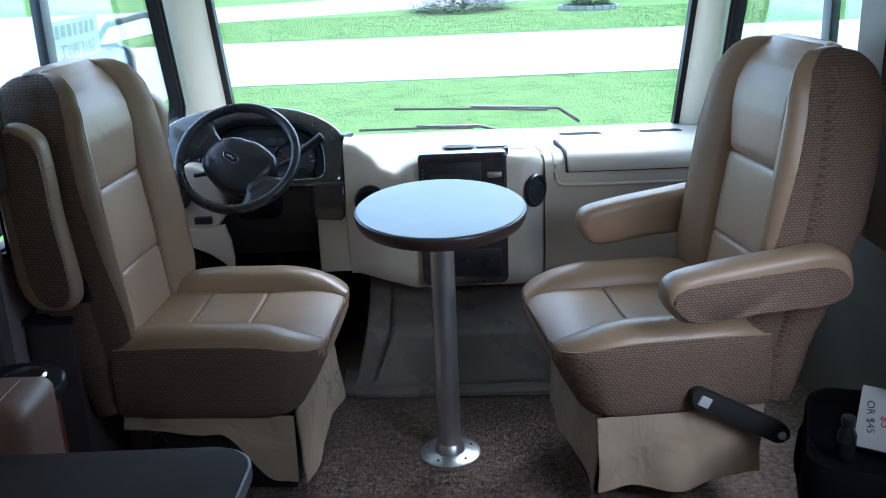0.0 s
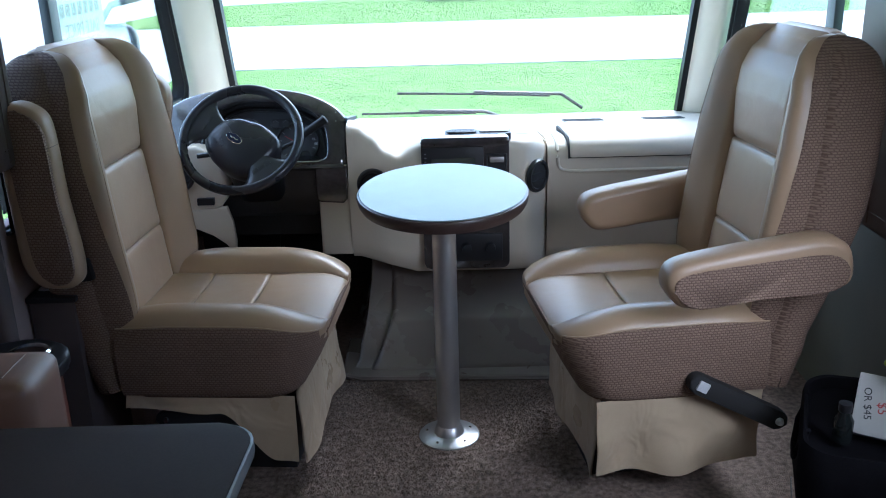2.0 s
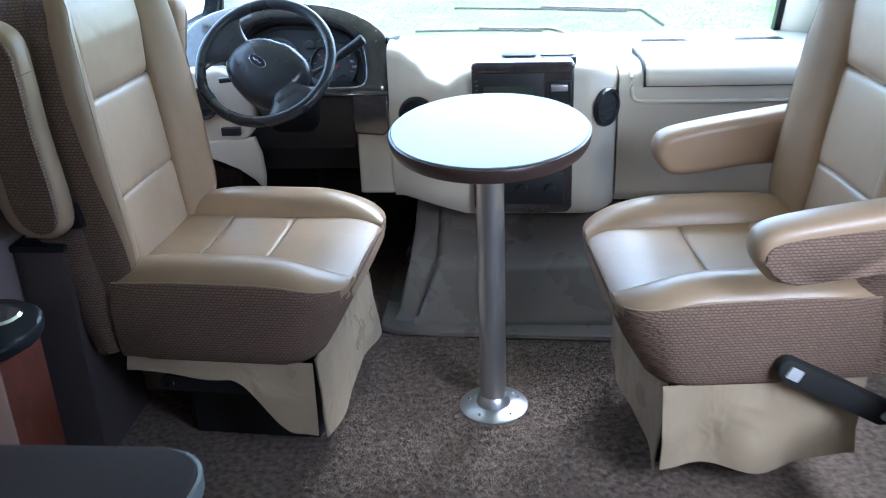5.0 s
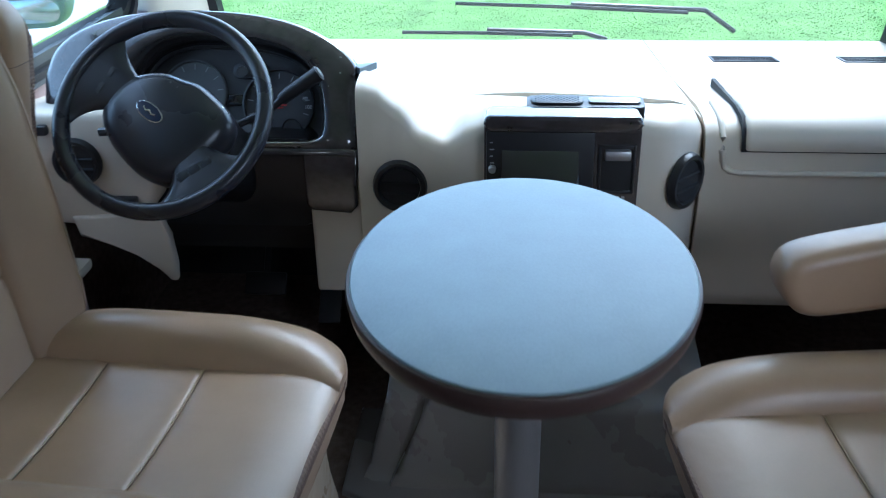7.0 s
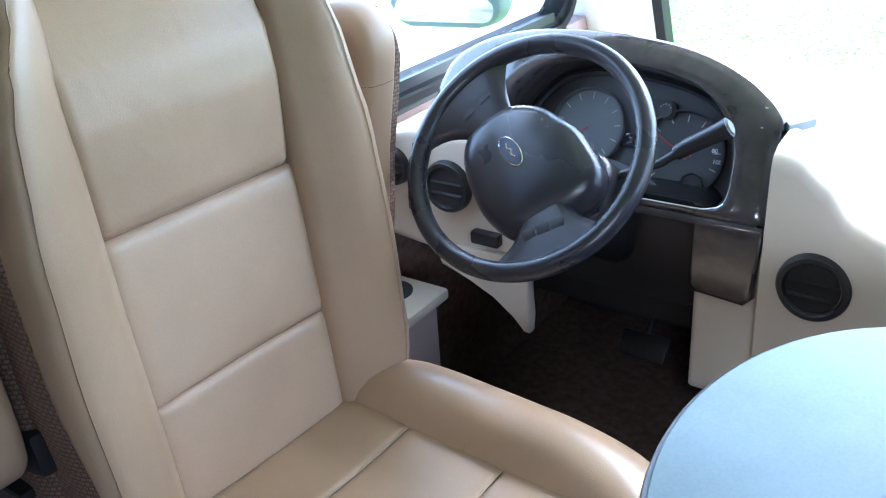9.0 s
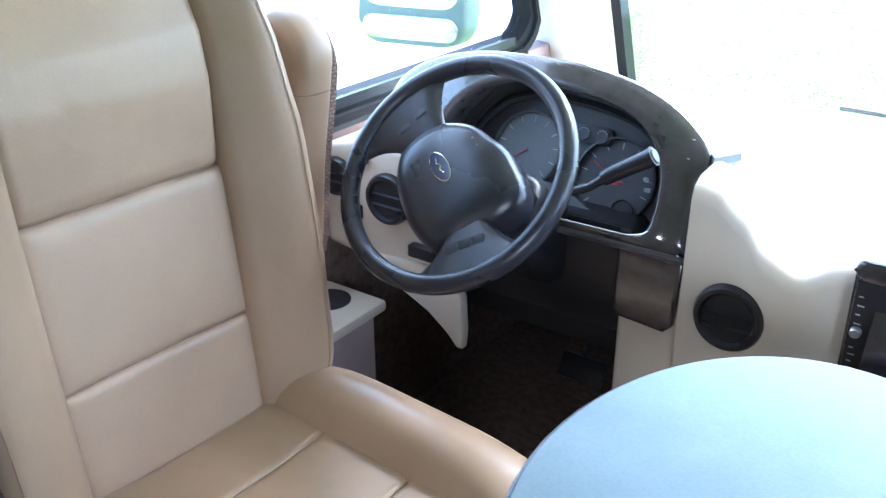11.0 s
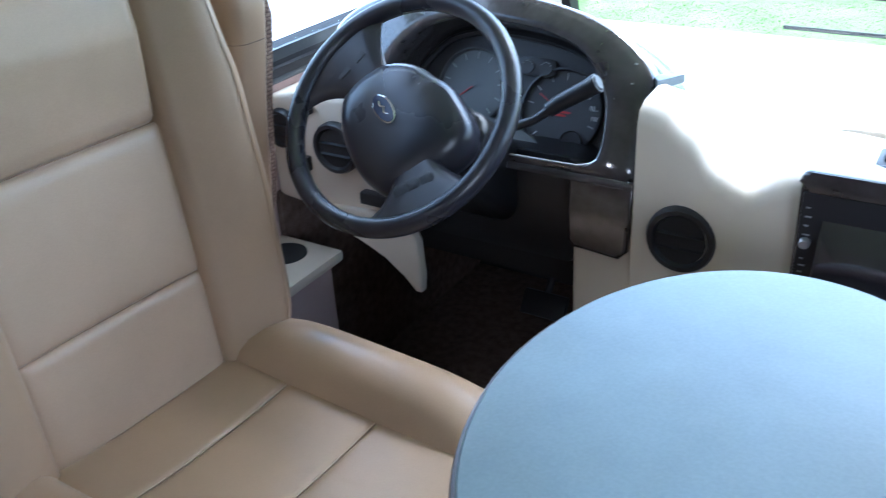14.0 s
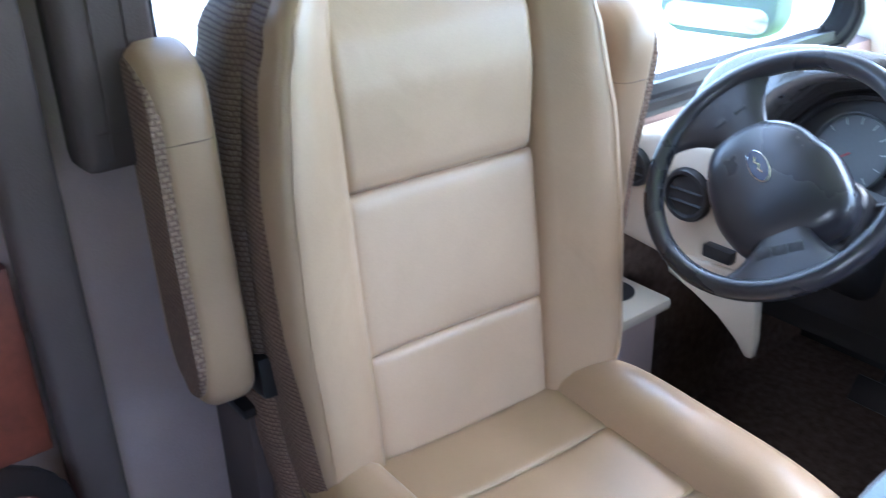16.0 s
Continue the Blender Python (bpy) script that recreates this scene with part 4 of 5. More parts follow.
for gx, gz, r, gm in ((-0.035, -0.005, 0.072, GAUGEPALE), (0.150, -0.028, 0.078, GAUGE)):
    g = part("gauge", moved(lathe([(r, -0.004), (r, 0.010), (r * 0.95, 0.011), (r * 0.93, 0.003), (0.001, 0.002)], 36), pose(gx, 0.080, gz, 90, 0, 0)), gm, pod)
    for k in range(11):
        a = radians(225 - 27 * k)
        part("tick", moved(box(-0.006, 0.006, -0.001, 0.0, -0.001, 0.001), pose(gx + r * 0.8 * math.cos(a), 0.0775, gz + r * 0.8 * math.sin(a)) @ Matrix.Rotation(-a, 4, "Y")), GAUGEMARK, g)
    part("needle", moved(box(0, r * 0.7, -0.0015, 0.0, -0.0011, 0.0011), pose(gx, 0.0765, gz) @ Matrix.Rotation(radians(-150 if gx > 0 else 140), 4, "Y")), REDMARK, g)
part("gauge_frame", tube([Vector((0.05 + (x - 0.05) * 0.95, 0.074, (z + 0.01) * 0.94 - 0.01)) for x, z in inner + inner[:1]], 0.007, 6), BLACK, pod, "raised black gauge frame")
cluster = part("small_gauge", prism(rounded(0.052, 0.128, 0.028, 0.060, 0.012), "y", 0.070, 0.080, 0.002), BLACK, pod, "small twin gauge window")
for gx in (0.072, 0.108):
    part("dial", moved(lathe([(0.013, 0.0), (0.013, 0.002), (0.001, 0.0015)], 20), pose(gx, 0.0700, 0.043, 90, 0, 0)), GAUGE, cluster)
    for k in range(5):
        a = radians(150 - 30 * k)
        part("tick", box(gx + 0.010 * math.cos(a) - 0.001, gx + 0.010 * math.cos(a) + 0.001, 0.0668, 0.0676, 0.042 + 0.010 * math.sin(a), 0.044 + 0.010 * math.sin(a)), GAUGEMARK, cluster)
part("lower_board", prism(dense([(-0.12, -0.116), (-0.10, -0.075), (-0.02, -0.058), (0.06, -0.062), (0.12, -0.085), (0.165, -0.116)]), "y", 0.048, 0.078, 0.004), GAUGEPALE, pod, "grey lower gauge board")
part("small_dial", moved(lathe([(0.020, -0.002), (0.020, 0.005), (0.018, 0.002), (0.001, 0.001)], 20), pose(0.180, 0.074, -0.078, 90, 0, 0)), BLACK, pod)
part("display", box(0.030, 0.072, 0.0782, 0.080, -0.030, -0.006, 0.001), SCREEN, pod)
for z in (0.058, 0.026, -0.018):
    part("label_mark", box(0.296, 0.300, -0.0075, -0.0035, z, z + 0.002), GAUGEMARK, pod)
for k in range(2):
    part("warning_print", box(0.136, 0.168 - 0.008 * k, 0.0745, 0.076, -0.030 - 0.006 * k, -0.0265 - 0.006 * k), REDMARK, pod)
for k, word in enumerate(("60", "80", "100")):
    c = bpy.data.curves.new("number", "FONT")
    c.body, c.size, c.extrude = word, 0.011, 0.0003
    t_ob = new("speed_number", c)
    t_ob.data.materials.append(MARK)
    t_ob.parent = pod
    t_ob.matrix_local = pose(0.190 + 0.012 * k - 0.007 * (k > 1), 0.0745, 0.000 - 0.018 * k, 90, 0, 0)
part("ledge", box(-0.30, 0.338, -0.014, 0.03, -0.143, -0.128, 0.006), WOODGRAIN, pod, "glossy lower ledge")
lower_wing = part("lower_wing", prism([(0.222, -0.0), (0.336, 0.0), (0.332, -0.115), (0.318, -0.130), (0.236, -0.124), (0.224, -0.112)], "y", -0.008, 0.10, 0.008), WOODGRAIN, pod)
lower_wing.matrix_local = pose(0, 0, -0.135, 20, 0, 0)
part("corner_clip", prism([(-0.331, 3.016), (-0.303, 3.066), (-0.350, 3.046)], "z", 0.842, 0.857, 0.002), HOUSING, dash, "blue-grey corner clip")

# ---- steering column and wheel ----
col = thing("steering_column", Matrix.Identity(4), "black steering column with shroud and shift lever", "steering column")
part("shroud", moved(prism(rounded(-0.085, 0.085, -0.075, 0.065, 0.04), "y", -0.02, 0.28, 0.02), pose(-0.645, 2.86, 0.755, -38, 0, 0)), BLACK, col, "black plastic shroud", smooth=60)
part("knee_panel", prism(rounded(-0.95, -0.40, 0.42, 0.70, 0.03), "y", 3.06, 3.10, 0.01), DULLBLACK, col)
part("lower_shroud", prism(rounded(-0.80, -0.43, 0.52, 0.72, 0.03), "y", 2.97, 3.06, 0.012), BLACK, col)
lev = part("shift_lever", tube([(-0.56, 2.90, 0.775), (-0.50, 2.92, 0.800), (-0.455, 2.925, 0.835), (-0.405, 2.932, 0.866)], 0.0075, 10), BLACK, col, "black shift lever")
part("lever_grip", tube([(-0.475, 2.922, 0.82), (-0.46, 2.924, 0.832), (-0.41, 2.931, 0.863), (-0.398, 2.933, 0.871)], 0.0125, 12, taper=0.0165), BLACK, lev)
d = (Vector((-0.398, 2.933, 0.871)) - Vector((-0.46, 2.924, 0.832))).normalized()
part("grip_end", moved(lathe([(0.0005, 0.003), (0.011, 0.003), (0.013, 0.0)], 16), Matrix.Translation(Vector((-0.398, 2.933, 0.871))) @ d.to_track_quat("Z", "Y").to_matrix().to_4x4()), GAUGEPALE, lev)
part("turn_stalk", tube([(-0.72, 2.87, 0.78), (-0.78, 2.86, 0.775), (-0.83, 2.86, 0.77)], 0.009, 8), BLACK, col)

wheel = thing("steering_wheel", pose(-0.6523, 2.7520, 0.8486, 0, 0, -2.1) @ Matrix.Rotation(radians(90 - 42.9), 4, "X"), "charcoal two-spoke steering wheel, turned part of a turn", "steering wheel")
R = 0.1905
tor = []
for k in range(72):
    a = math.tau * k / 72
    tor.append([((R + 0.0155 * math.cos(b)) * math.cos(a), (R + 0.0155 * math.cos(b)) * math.sin(a), 0.018 * math.sin(b)) for b in np.linspace(0, math.tau, 14, endpoint=False)])
bm = loft(tor + tor[:1], caps=False)
bmesh.ops.remove_doubles(bm, verts=bm.verts, dist=1e-5)
part("rim", bm, WHEELGREY, wheel, "charcoal rubber rim")


def spoke(a0, a1, b0, b1):
    """A wide dished spoke between two angles at the hub and two at the rim."""
    rings = []
    for k in range(11):
        t = k / 10
        r = 0.060 + (R - 0.008 - 0.060) * t
        lo, hi = a0 + (b0 - a0) * t ** 3, a1 + (b1 - a1) * t ** 3
        dz = -0.018 + 0.014 * t
        ring = []
        for s in np.linspace(0, 1, 11):
            a = radians(lo + (hi - lo) * s)
            ring.append((r * math.cos(a), r * math.sin(a), dz + 0.010 * (1 - (2 * s - 1) ** 4) ** 0.5))
        for s in np.linspace(1, 0, 11):
            a = radians(lo + (hi - lo) * s)
            ring.append((r * math.cos(a), r * math.sin(a), dz - 0.016 * (1 - (2 * s - 1) ** 2) ** 0.5 - 0.001))
        rings.append(ring)
    return loft(rings)


for a0, a1, b0, b1, pm, pr in ((130, 174, 122, 190, 152, 0.139), (-73, -33, -86, -25, -55, 0.134)):
    sp = part("spoke", spoke(a0, a1, b0, b1), WHEELGREY, wheel, smooth=60)
    a = radians(pm)
    at = Matrix.Translation((pr * math.cos(a), pr * math.sin(a), -0.0035)) @ Matrix.Rotation(a, 4, "Z")
    pad = part("switch_pad", moved(prism(rounded(-0.014, 0.014, -0.036, 0.036, 0.012), "z", 0, 0.003, 0.001), at), BLACK, sp, "cruise switch pad")
    for k in (-1, 1) if pm > 0 else (-1, 0, 1):
        part("switch", moved(box(-0.010, 0.010, -0.0105, 0.0105, 0.003, 0.0046, 0.0012), at @ pose(0, (0.018 if pm > 0 else 0.023) * k, 0)), BLACK, pad)
HUB = [(-180, 0.120), (-167, 0.111), (-135, 0.101), (-99, 0.112), (-76, 0.126), (-57, 0.112), (-36, 0.108), (-9, 0.122), (1, 0.119), (21, 0.093), (72, 0.073), (116, 0.092), (131, 0.103), (153, 0.112), (173, 0.124), (180, 0.120)]
hub_a = np.arange(-180, 180, 6)
hub_r = 1.06 * np.interp(hub_a, [a for a, _ in HUB], [r for _, r in HUB])
for _ in range(4):
    hub_r = 0.25 * np.roll(hub_r, 1) + 0.5 * hub_r + 0.25 * np.roll(hub_r, -1)


def hub_ring(s, z):
    return [(s * r * math.cos(radians(a)), s * r * math.sin(radians(a)), z) for a, r in zip(hub_a, hub_r)]


part("hub_pad", loft([hub_ring(0.90, -0.085), hub_ring(0.98, -0.064), hub_ring(1.01, -0.044), hub_ring(1.005, -0.030), hub_ring(0.975, -0.018), hub_ring(0.92, -0.009), hub_ring(0.84, -0.002), hub_ring(0.7, 0.0035), hub_ring(0.5, 0.0065), hub_ring(0.3, 0.0073), hub_ring(0.02, 0.0075)]), WHEELGREY, wheel, "domed charcoal hub pad", smooth=70)
BADGE = Matrix.Translation((-0.020, -0.003, 0.0065)) @ Matrix.Rotation(radians(-36), 4, "Z") @ Matrix.Diagonal((1.18, 1.18, 1, 1))
emb = part("emblem", moved(loft([[(x, y, z) for x, y in oval(0, 0, 0.026 - d, 0.0125 - d, 28)] for d, z in ((0, -0.003), (0, 0.003), (0.002, 0.0042), (0.009, 0.0044))]), BADGE), CHROME, wheel, "plain oval badge")
part("emblem_face", moved(loft([[(x, y, z) for x, y in oval(0, 0, 0.0245 - d, 0.0114 - d, 28)] for d, z in ((0, 0.0040), (0, 0.0052), (0.006, 0.0054))]), BADGE), EMBLEM, emb)
part("emblem_mark", moved(tube([(-0.013, 0.001, 0.0056), (-0.006, -0.002, 0.0056), (0.0, 0.002, 0.0056), (0.006, -0.002, 0.0056), (0.013, 0.001, 0.0056)], 0.0013, 5), BADGE), CHROME, emb)

# ---- driver's side wing panel, console and footwell ----
wing = thing("wing_panel", Matrix.Identity(4), "cream side dashboard panel with vent and switches", "dashboard")
part("panel", prism([(LEFT + 0.003, 0.55), (-0.93, 0.535), (-0.80, 0.55), (-0.76, 0.60), (-0.745, 0.66), (-0.78, 0.755), (-0.85, 0.79), (-1.0, 0.785), (LEFT + 0.003, 0.76)], "y", 2.915, 3.10, 0.018), CREAM, wing, "cream moulded panel", smooth=50)
part("fin", prism([(-0.95, 0.56), (-0.94, 0.515), (-0.87, 0.505), (-0.815, 0.48), (-0.775, 0.44), (-0.755, 0.412), (-0.742, 0.412), (-0.738, 0.45), (-0.745, 0.52), (-0.76, 0.575)], "y", 2.905, 2.93, 0.008), CREAM, wing, smooth=50)
part("switch", box(-1.005, -0.985, 2.900, 2.92, 0.625, 0.655, 0.003), BLACK, wing)
part("switch", box(-0.985, -0.965, 2.900, 2.92, 0.745, 0.765, 0.003), BLACK, wing)
part("bracket", box(-0.86, -0.80, 2.895, 2.916, 0.585, 0.61, 0.004), BLACK, wing)
round_vent(pose(-0.915, 2.912, 0.685, 90, 0, 0), 0.052, "round black air vent in the side panel")
round_vent(pose(-1.045, 2.912, 0.705, 90, 0, 0), 0.040, "small round black vent near the side window")
con = thing("side_console", Matrix.Identity(4), "low cream side console with a cup holder beside the driver seat", "console")
part("body", box(LEFT + 0.003, -0.945, 2.35, 2.89, 0.0, 0.44, 0.008), WALLFABRIC, con, "grey carpeted body")
part("top", box(LEFT + 0.003, -0.925, 2.33, 2.908, 0.44, 0.465, 0.01), CREAM, con, "cream moulded top")
part("cup_holder", moved(lathe([(0.040, 0.003), (0.044, 0.002), (0.044, -0.0), (0.034, 0.0005), (0.001, 0.0008)], 28), pose(-1.02, 2.84, 0.465)), DULLBLACK, con)
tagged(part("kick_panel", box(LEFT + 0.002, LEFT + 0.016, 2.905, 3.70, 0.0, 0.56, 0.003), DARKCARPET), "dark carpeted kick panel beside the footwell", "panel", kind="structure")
pedals = thing("pedals", Matrix.Identity(4), "black foot pedals on arms under the dashboard", "pedals")
part("brake_pedal", moved(box(-0.055, 0.055, -0.008, 0.008, -0.03, 0.03, 0.006), pose(-0.66, 3.28, 0.20, -35, 0, 0)), BLACK, pedals)
part("brake_arm", tube([(-0.66, 3.29, 0.21), (-0.66, 3.36, 0.30), (-0.66, 3.45, 0.45)], 0.009, 8), BLACK, pedals)
part("gas_pedal", moved(box(-0.03, 0.03, -0.006, 0.006, -0.07, 0.07, 0.006), pose(-0.50, 3.33, 0.13, -45, 0, 0)), BLACK, pedals)
part("gas_arm", tube([(-0.50, 3.36, 0.17), (-0.50, 3.45, 0.30), (-0.50, 3.5, 0.42)], 0.007, 8), BLACK, pedals)

# ---- valances beside the windows ----
def valance(name, x, sgn, y0, y1, z0, mat, label):
    v = thing(name, Matrix.Identity(4), label, "valance")
    a, b = sorted((x, x - sgn * 0.075))
    part("pad", box(a + (0.003 if sgn < 0 else 0), b - (0.003 if sgn > 0 else 0), y0, y1, z0, 2.03, 0.02, 3), mat, v)
    xx = x - sgn * 0.0755
    part("seam", tube([(xx, y0 + 0.02, z0 + 0.05), (xx, (y0 + y1) / 2, z0 + 0.052), (xx, y1 - 0.02, z0 + 0.05)], 0.002, 5), mat, v)
    for k in (1, 2):
        yy = y0 + (y1 - y0) * k / 3
        part("pleat", tube([(xx, yy, z0 + 0.02), (xx, yy + 0.004, z0 + 0.5), (xx, yy, 2.0)], 0.003, 5), mat, v)
    return v


valance("window_valance", RIGHT, 1, 1.80, 2.33, 0.68, CURTAIN, "brown padded vinyl window valance on the side wall")
valance("window_valance", LEFT, -1, 1.885, 2.0, 0.96, VALANCE, "taupe fabric padded window valance on the side wall")

# ---- things beside the aisle ----
dt = thing("dinette_table", pose(0, 0, 0), "charcoal laminate dinette table with rounded corner and grey edge", "table")
top_out = [(-1.05, 0.2), (-0.33, 0.2)] + [(-0.36 + 0.06 * math.cos(radians(a)) , 1.03 + 0.06 * math.sin(radians(a))) for a in range(0, 91, 15)] + [(-1.05, 1.09)]
part("tabletop", prism(top_out, "z", 0.712, 0.742, 0.004), DINETTE, dt, "charcoal laminate top")
part("edge_trim", prism([(x + (0.004 if x > -0.9 else 0), y + (0.004 if y > 0.5 else 0)) for x, y in top_out], "z", 0.714, 0.738, 0.003), DINEDGE, dt, "grey edge trim")
part("leg", moved(lathe([(0.035, 0.712), (0.035, 0.02), (0.09, 0.01), (0.09, 0.0)], 20), pose(-0.75, 0.6, 0)), STEEL, dt)
sofa = thing("sofa_arm", Matrix.Identity(4), "brown leather sofa arm with a stitched top", "sofa")
part("arm", box(-1.06, -0.70, 1.17, 1.335, 0.0, 0.772, 0.040, 4), SOFA, sofa, "brown leather arm", smooth=60)
part("seam", tube([(-0.752, 1.205, 0.7716), (-0.752, 1.25, 0.7722), (-0.752, 1.30, 0.7716)], 0.0016, 6), SOFA, sofa)
cab = thing("drinks_cabinet", Matrix.Identity(4), "low cherry cabinet with a dark top and cup holder", "cabinet")
part("body", box(-1.085, -0.905, 1.56, 1.765, 0.0, 0.56, 0.006), CHERRY, cab, "cherry wood body")
part("top", prism(rounded(-1.087, -0.850, 1.54, 1.775, 0.10), "z", 0.56, 0.59, 0.010), BLACK, cab, "black rounded top")
part("back_panel", box(-1.087, -1.062, 1.50, 1.785, 0.59, 0.86, 0.004), CHERRY, cab, "cherry wood back panel")
part("cup_ring", moved(lathe([(0.035, 0.004), (0.043, 0.006), (0.048, 0.001)], 28), pose(-0.945, 1.70, 0.59)), CHROME, cab, "bright cup holder ring")
part("cup_well", moved(lathe([(0.036, 0.002), (0.02, 0.0012), (0.001, 0.0012)], 24), pose(-0.945, 1.70, 0.59)), DULLBLACK, cab)
tagged(part("trim_post", box(LEFT + 0.002, -1.035, 1.792, 1.862, 0.0, 2.03, 0.022, 4), VALANCE), "taupe padded trim post on the side wall", "trim", kind="structure")
cc = thing("wall_console", Matrix.Identity(4), "dark wall console with control plate behind the driver seat", "console")
# Fabric like the wall's; the dark taupe puts its shadow into the colour.
part("box", box(-1.085, -0.965, 2.02, 2.30, 0.0, 0.585, 0.01), VALANCE, cc, "wall fabric body, darkened as in shadow")
part("top", box(-1.086, -0.955, 2.01, 2.31, 0.585, 0.601, 0.005), BLACK, cc, "black top")
part("plate", box(-1.07, -0.985, 2.06, 2.20, 0.6005, 0.607, 0.003), STEEL, cc)
for k in range(3):
    part("switch", box(-1.06, -0.995, 2.075 + 0.04 * k, 2.10 + 0.04 * k, 0.6065, 0.6105, 0.0015), BLACK, cc)

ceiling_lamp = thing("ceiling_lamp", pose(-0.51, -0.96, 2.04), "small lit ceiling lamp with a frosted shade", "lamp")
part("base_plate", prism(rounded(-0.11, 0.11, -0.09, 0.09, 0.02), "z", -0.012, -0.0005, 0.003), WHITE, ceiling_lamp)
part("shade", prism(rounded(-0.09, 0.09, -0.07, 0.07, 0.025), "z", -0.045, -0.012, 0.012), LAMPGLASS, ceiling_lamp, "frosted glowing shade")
bag = thing("tote_bag", pose(1.00, 1.70, 0, 0, 0, -20), "full black nylon tote bag standing on the carpet", "bag")
rows = []
for q, z in ((0.80, 0.0), (0.88, 0.03), (0.97, 0.15), (1.0, 0.27), (0.99, 0.345), (0.95, 0.368), (0.90, 0.366), (0.86, 0.340), (0.5, 0.335), (0.1, 0.335)):
    rows.append([(q * x + 0.006 * math.sin(14 * y + 20 * z), q * y, z + (0.012 * math.sin(9 * x + 7 * y) if z > 0.2 else 0)) for x, y in rounded(-0.165, 0.165, -0.20, 0.20, 0.07, 6)])
part("sack", loft(rows), BAG, bag, smooth=50)
part("handle", tube([(-0.15, -0.09, 0.36), (-0.165, -0.07, 0.30), (-0.172, -0.03, 0.25), (-0.172, 0.04, 0.25), (-0.165, 0.08, 0.30), (-0.15, 0.10, 0.36)], 0.007, 6), BAG, bag)
for k in range(7):
    part("printed_mark", moved(box(-0.007, 0.007 + 0.003 * (k % 3), -0.001, 0.001, -0.003, 0.003), pose(-0.171, -0.12 + 0.018 * k, 0.20 - 0.004 * k, 0, 80, 90)), GAUGEMARK, bag)
bot = thing("bottle", pose(0.895, 1.64, 0.345), "small clear dark-capped bottle in the tote bag", "bottle")
part("glass", lathe([(0.001, 0.0), (0.020, 0.0), (0.022, 0.01), (0.022, 0.055), (0.013, 0.072), (0.012, 0.08), (0.001, 0.081)], 28), BOTTLE, bot)
part("cap", lathe([(0.0135, 0.076), (0.015, 0.079), (0.015, 0.097), (0.001, 0.098)], 20), BLACK, bot)
paper = thing("paper_sign", pose(1.028, 1.635, 0.412, 58, 0, -32), "white paper sign with handwritten sale prices standing in the tote bag", "sign")
part("sheet", box(-0.105, 0.105, -0.066, 0.075, -0.05, 0.004, 0.003), PAPER, paper)


def lettering(text, parent, m, size, mat):
    c = bpy.data.curves.new("lettering", "FONT")
    c.body, c.size, c.extrude, c.align_x = text, size, 0.0004, "CENTER"
    ob = new("lettering", c)
    c.materials.append(mat)
    ob.parent = parent
    ob.matrix_local = m
    return ob


lettering("OR $45", paper, pose(-0.085, 0.005, 0.0045, 0, 0, -82), 0.023, INK)
lettering("$5", paper, pose(-0.055, 0.0, 0.0045, 0, 0, -82), 0.028, REDINK)
lettering("SAL", paper, pose(-0.022, 0.01, 0.0045, 0, 0, -82), 0.028, REDINK)
yel = thing("yellow_packet", pose(1.05, 1.67, 0.495, 10, 25, 30), "crumpled yellow-green packet behind the paper sign", "packet")
part("packet", box(-0.06, 0.06, -0.04, 0.04, -0.010, 0.010, 0.008, 3), YELLOW, yel)

# ---- on and outside the glass ----
notice = thing("window_notice", pose(LEFT + 0.0, 2.785, 1.243, 90, 0, 90), "paper price notice taped outside the side window, seen from behind", "sign")
part("sheet", box(-0.195, 0.195, -0.062, 0.062, -0.0335, -0.0325), WHITE, notice)
lettering("SALE PRICE", notice, pose(0, -0.052, -0.032) @ Matrix.Diagonal((-1, 1, 1, 1)), 0.058, JOINT)
for k in range(7):
    part("printed_bar", box(-0.17 + 0.049 * k, -0.136 + 0.049 * k, 0.010, 0.048, -0.0325, -0.032), JOINT, notice)

mir = thing("side_mirror", pose(-1.40, 3.65, 0.967, -6, 0, 12), "grey side mirror housing with two glasses on a tubular arm", "mirror")
part("housing", prism(rounded(-0.155, 0.155, -0.180, 0.180, 0.055), "y", -0.03, 0.08, 0.02), HOUSING, mir, "blue-grey housing", smooth=60)
part("mirror_glass", prism(rounded(-0.140, 0.140, -0.082, 0.166, 0.045), "y", -0.034, -0.028, 0.002), CHROME, mir, "flat mirror glass")
part("wide_glass", prism(rounded(-0.140, 0.140, -0.166, -0.104, 0.028), "y", -0.036, -0.028, 0.003), CHROME, mir, "low wide-angle mirror glass")
part("arm", tube([(0.0, 0.05, 0.17), (0.05, 0.12, 0.26), (0.2, 0.22, 0.30), (0.30, 0.28, 0.28)], 0.014, 8), HOUSING, mir)
decal = thing("window_sticker", pose(LEFT + 0.0, 3.652, 0.830, 90, 0, 90), "small dark sticker with a pale slash on the side window", "sticker")
part("patch", box(-0.011, 0.011, -0.018, 0.018, -0.030, -0.0295), INK, decal)
part("slash", moved(box(-0.014, 0.014, -0.003, 0.003, -0.0294, -0.029), pose(0, 0, 0, 0, 0, 35)), PAPER, decal)


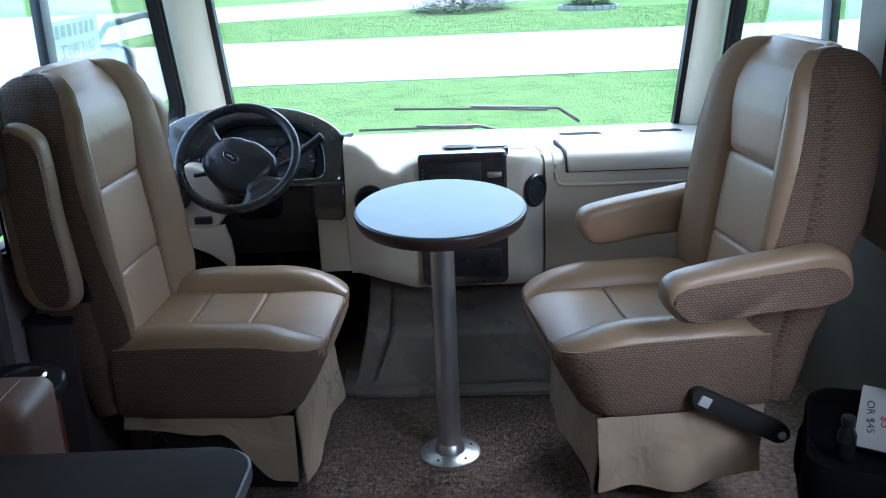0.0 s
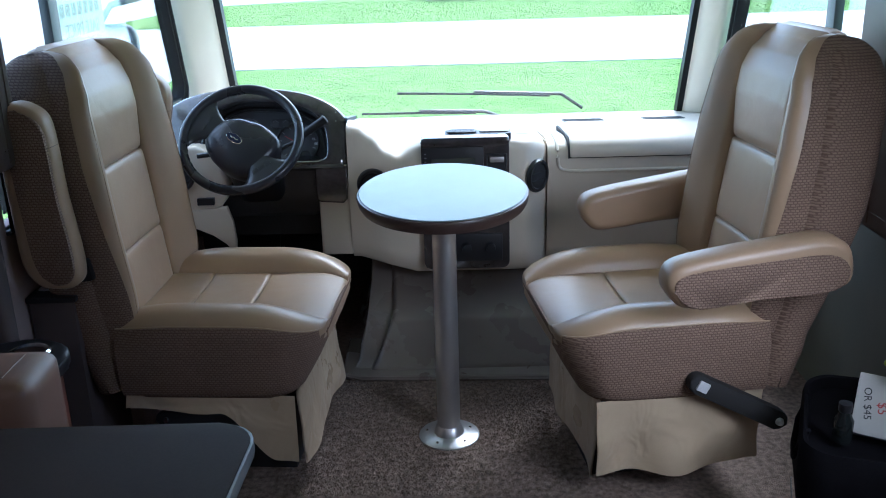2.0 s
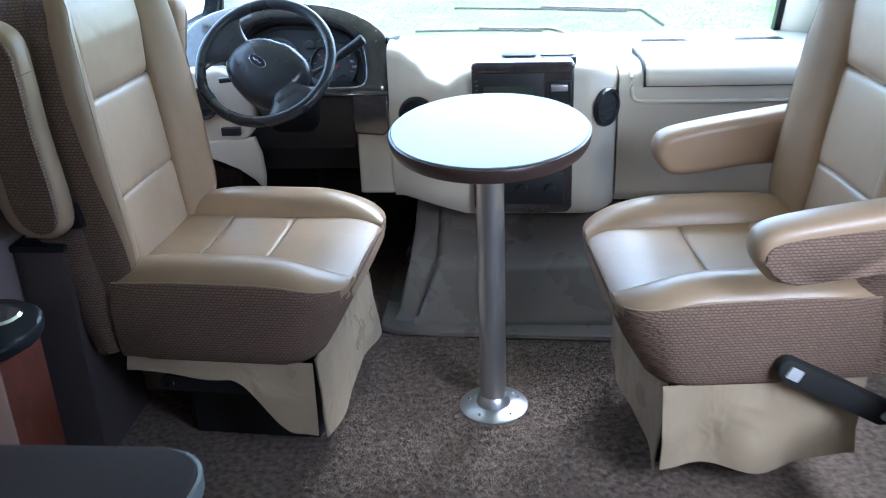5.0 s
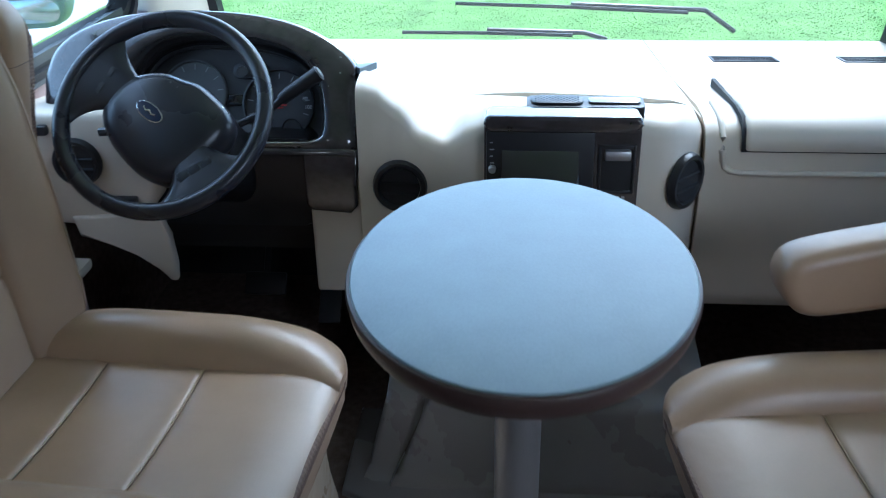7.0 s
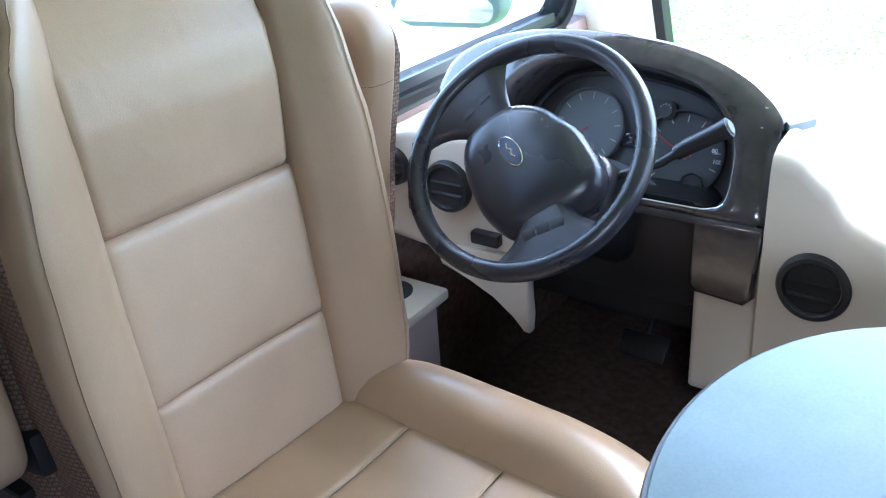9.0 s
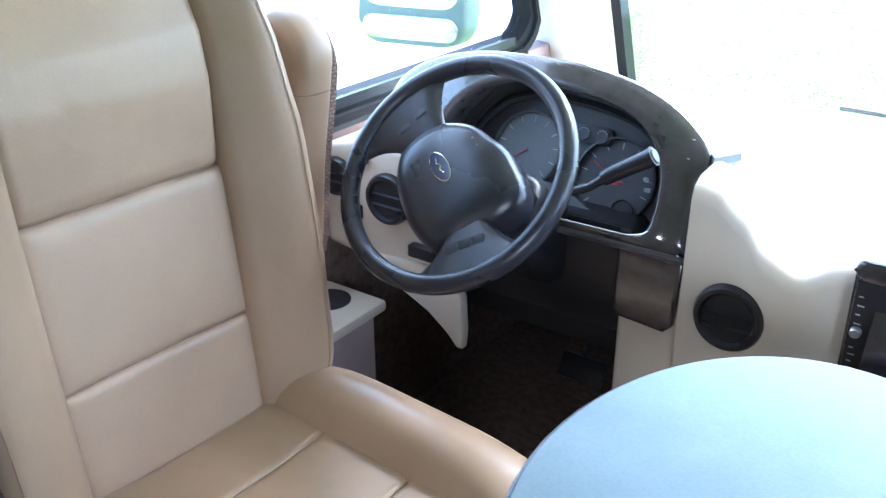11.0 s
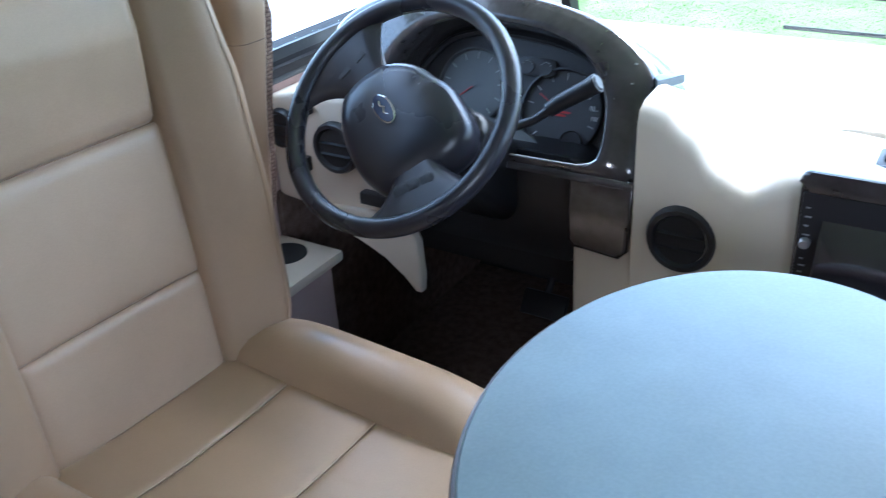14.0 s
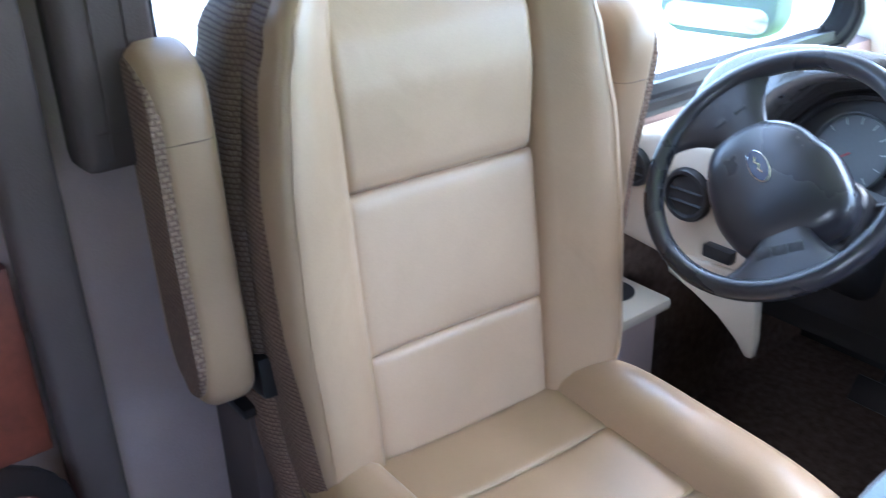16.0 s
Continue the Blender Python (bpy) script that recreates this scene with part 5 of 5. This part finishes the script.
def wiper(x0, y0, x1, y1, xe, ye, z):
    w = thing("wiper", Matrix.Identity(4), "black windscreen wiper resting at the foot of the glass", "wiper", "windscreen wipers")
    P = lambda x, zz, off: (x, lean(zz, 3.97) + 0.09 + off, zz)
    part("arm", tube([P(xe, ye, 0.05), P(x1 + (xe - x1) * 0.35, y1, 0.035), P((x0 + x1) / 2, (y0 + y1) / 2 + 0.008, 0.02)], 0.008, 8), BLACK, w)
    part("blade", tube([P(x0, y0, 0.0), P((x0 + x1) / 2, (y0 + y1) / 2 + 0.003, 0.0), P(x1, y1, 0.0)], 0.006, 6), BLACK, w)
    return w


wiper(-0.20, 0.775, 0.50, 0.745, 0.66, 0.67, 0)
wiper(-0.37, 0.677, 0.16, 0.668, 0.27, 0.64, 0)

# ---- outside ----
GROUND = -1.0
tagged(part("ground", box(-400, 400, -400, 400, GROUND - 0.2, GROUND), GRASS), "mown green lawn running to the horizon", "ground", kind="structure")
tagged(part("road", box(-400, 400, 18.1, 27.3, GROUND - 0.1, GROUND + 0.015), CONCRETE), "pale concrete road beyond the lawn", "road", kind="structure")
for k in range(26):
    part("road_joint", box(-78 + 6 * k, -77.975 + 6 * k, 18.1, 27.3, GROUND + 0.012, GROUND + 0.0165), JOINT, bpy.data.objects["road"])
tagged(part("driveway", box(-60, -5.0, -60.0, 18.1, GROUND - 0.1, GROUND + 0.012), CONCRETE), "pale concrete driveway beside the lawn", "road", kind="structure")

tagged(part("road_far", prism([(-40, 27.3), (-10.5, 27.3), (-9.5, 35.9), (60, 73.4), (60, 84), (-14, 46), (-40, 46)], "z", GROUND - 0.1, GROUND + 0.013), CONCRETE), "pale side road beyond the far lawn", "road", kind="structure")
# Added ground out of direct view, so that the side mirror reflects something pale.
tagged(part("mirror_pad", box(-3.0, 3.0, -60.0, 1.5, GROUND - 0.1, GROUND + 0.016), CONCRETE), "pale concrete pad added behind the coach for the side mirror to reflect", "road", kind="structure")


def leafy(name, m, w, h, count, mat, label, seed, cone):
    rnd = random.Random(seed)
    t = thing(name, m, label, "shrub")
    part("trunk", tube([(0, 0, 0), (0.02, 0, h * 0.4), (0, 0.02, h * 0.85)], 0.06, 8, taper=0.015), BARK, t)
    verts, faces = [], []
    for _ in range(count):
        z = rnd.random() ** (1.4 if cone else 0.9)
        r = w * ((1 - z) ** 0.8 if cone else math.sqrt(max(0, 1 - (2 * z - 1) ** 2)) ** 0.7) * (0.55 + 0.5 * rnd.random()) * (1 + 0.2 * math.sin(6 * rnd.random()))
        a = rnd.random() * math.tau
        c = Vector((r * math.cos(a), r * math.sin(a), h * z + 0.04))
        out = Vector((math.cos(a), math.sin(a), rnd.uniform(-0.3, 0.6))).normalized()
        side = out.cross(Vector((0, 0, 1))).normalized() * rnd.uniform(0.03, 0.06)
        tip = c + out * rnd.uniform(0.10, 0.22)
        k = len(verts)
        verts += [c - side, c + side, tip]
        faces.append((k, k + 1, k + 2))
    me = bpy.data.meshes.new("crown")
    me.from_pydata(verts, [], faces)
    me.materials.append(mat)
    ob = new("crown", me)
    ob.parent = t
    return t


leafy("conifer_shrub", pose(1.1, 38.6, GROUND), 2.3, 3.0, 9000, LEAF, "blue-grey spreading conifer shrub on the far lawn", 2, True)
leafy("flower_shrub", pose(5.9, 36.5, GROUND), 0.95, 0.55, 1800, LEAFLIGHT, "low round leafy shrub in a stone ring", 4, False)
bed = thing("stone_ring", pose(5.9, 36.5, GROUND), "low ring of pale edging stones round a shrub", "edging")
for k in range(22):
    a = math.tau * k / 22
    part("stone", moved(box(-0.14, 0.14, -0.09, 0.09, 0, 0.16, 0.03), pose(1.1 * math.cos(a), 1.1 * math.sin(a), 0, 0, 0, math.degrees(a) + 90)), CONCRETE, bed)


# ---- pile and grass as geometry ----


def blades(name, count, area, z, size, mat, parent, seed, label):
    """Many small upright slivers scattered over a rectangle."""
    rnd = np.random.RandomState(seed)
    x0, x1, y0, y1 = area
    p = np.stack([rnd.uniform(x0, x1, count), rnd.uniform(y0, y1, count), np.full(count, z)], 1)
    a = rnd.uniform(0, math.tau, count)
    w, hgt = size[0] * rnd.uniform(0.6, 1.3, count), size[1] * rnd.uniform(0.5, 1.3, count)
    side = np.stack([np.cos(a) * w, np.sin(a) * w, np.zeros(count)], 1)
    tip = np.stack([rnd.normal(0, 0.5, count) * hgt, rnd.normal(0, 0.5, count) * hgt, hgt], 1)
    verts = np.stack([p - side, p + side, p + tip], 1).reshape(-1, 3)
    me = bpy.data.meshes.new(name)
    me.from_pydata(verts.tolist(), [], np.arange(3 * count).reshape(-1, 3).tolist())
    me.materials.append(mat)
    ob = new(name, me)
    ob.parent = parent
    return tagged(ob, label, "", kind="stuff")


blades("carpet_pile", 70000, (-0.50, 0.50, 1.35, 2.69), -0.001, (0.0026, 0.006), CARPET, bpy.data.objects["floor"], 11, "brown speckled carpet pile")
blades("grass", 60000, (-5.0, 11.0, 8.5, 18.1), GROUND, (0.010, 0.011), GRASS, bpy.data.objects["ground"], 12, "short mown grass blades")
blades("grass", 40000, (-9.0, 20.0, 27.3, 37.0), GROUND, (0.012, 0.028), GRASS, bpy.data.objects["ground"], 13, "short mown grass blades")
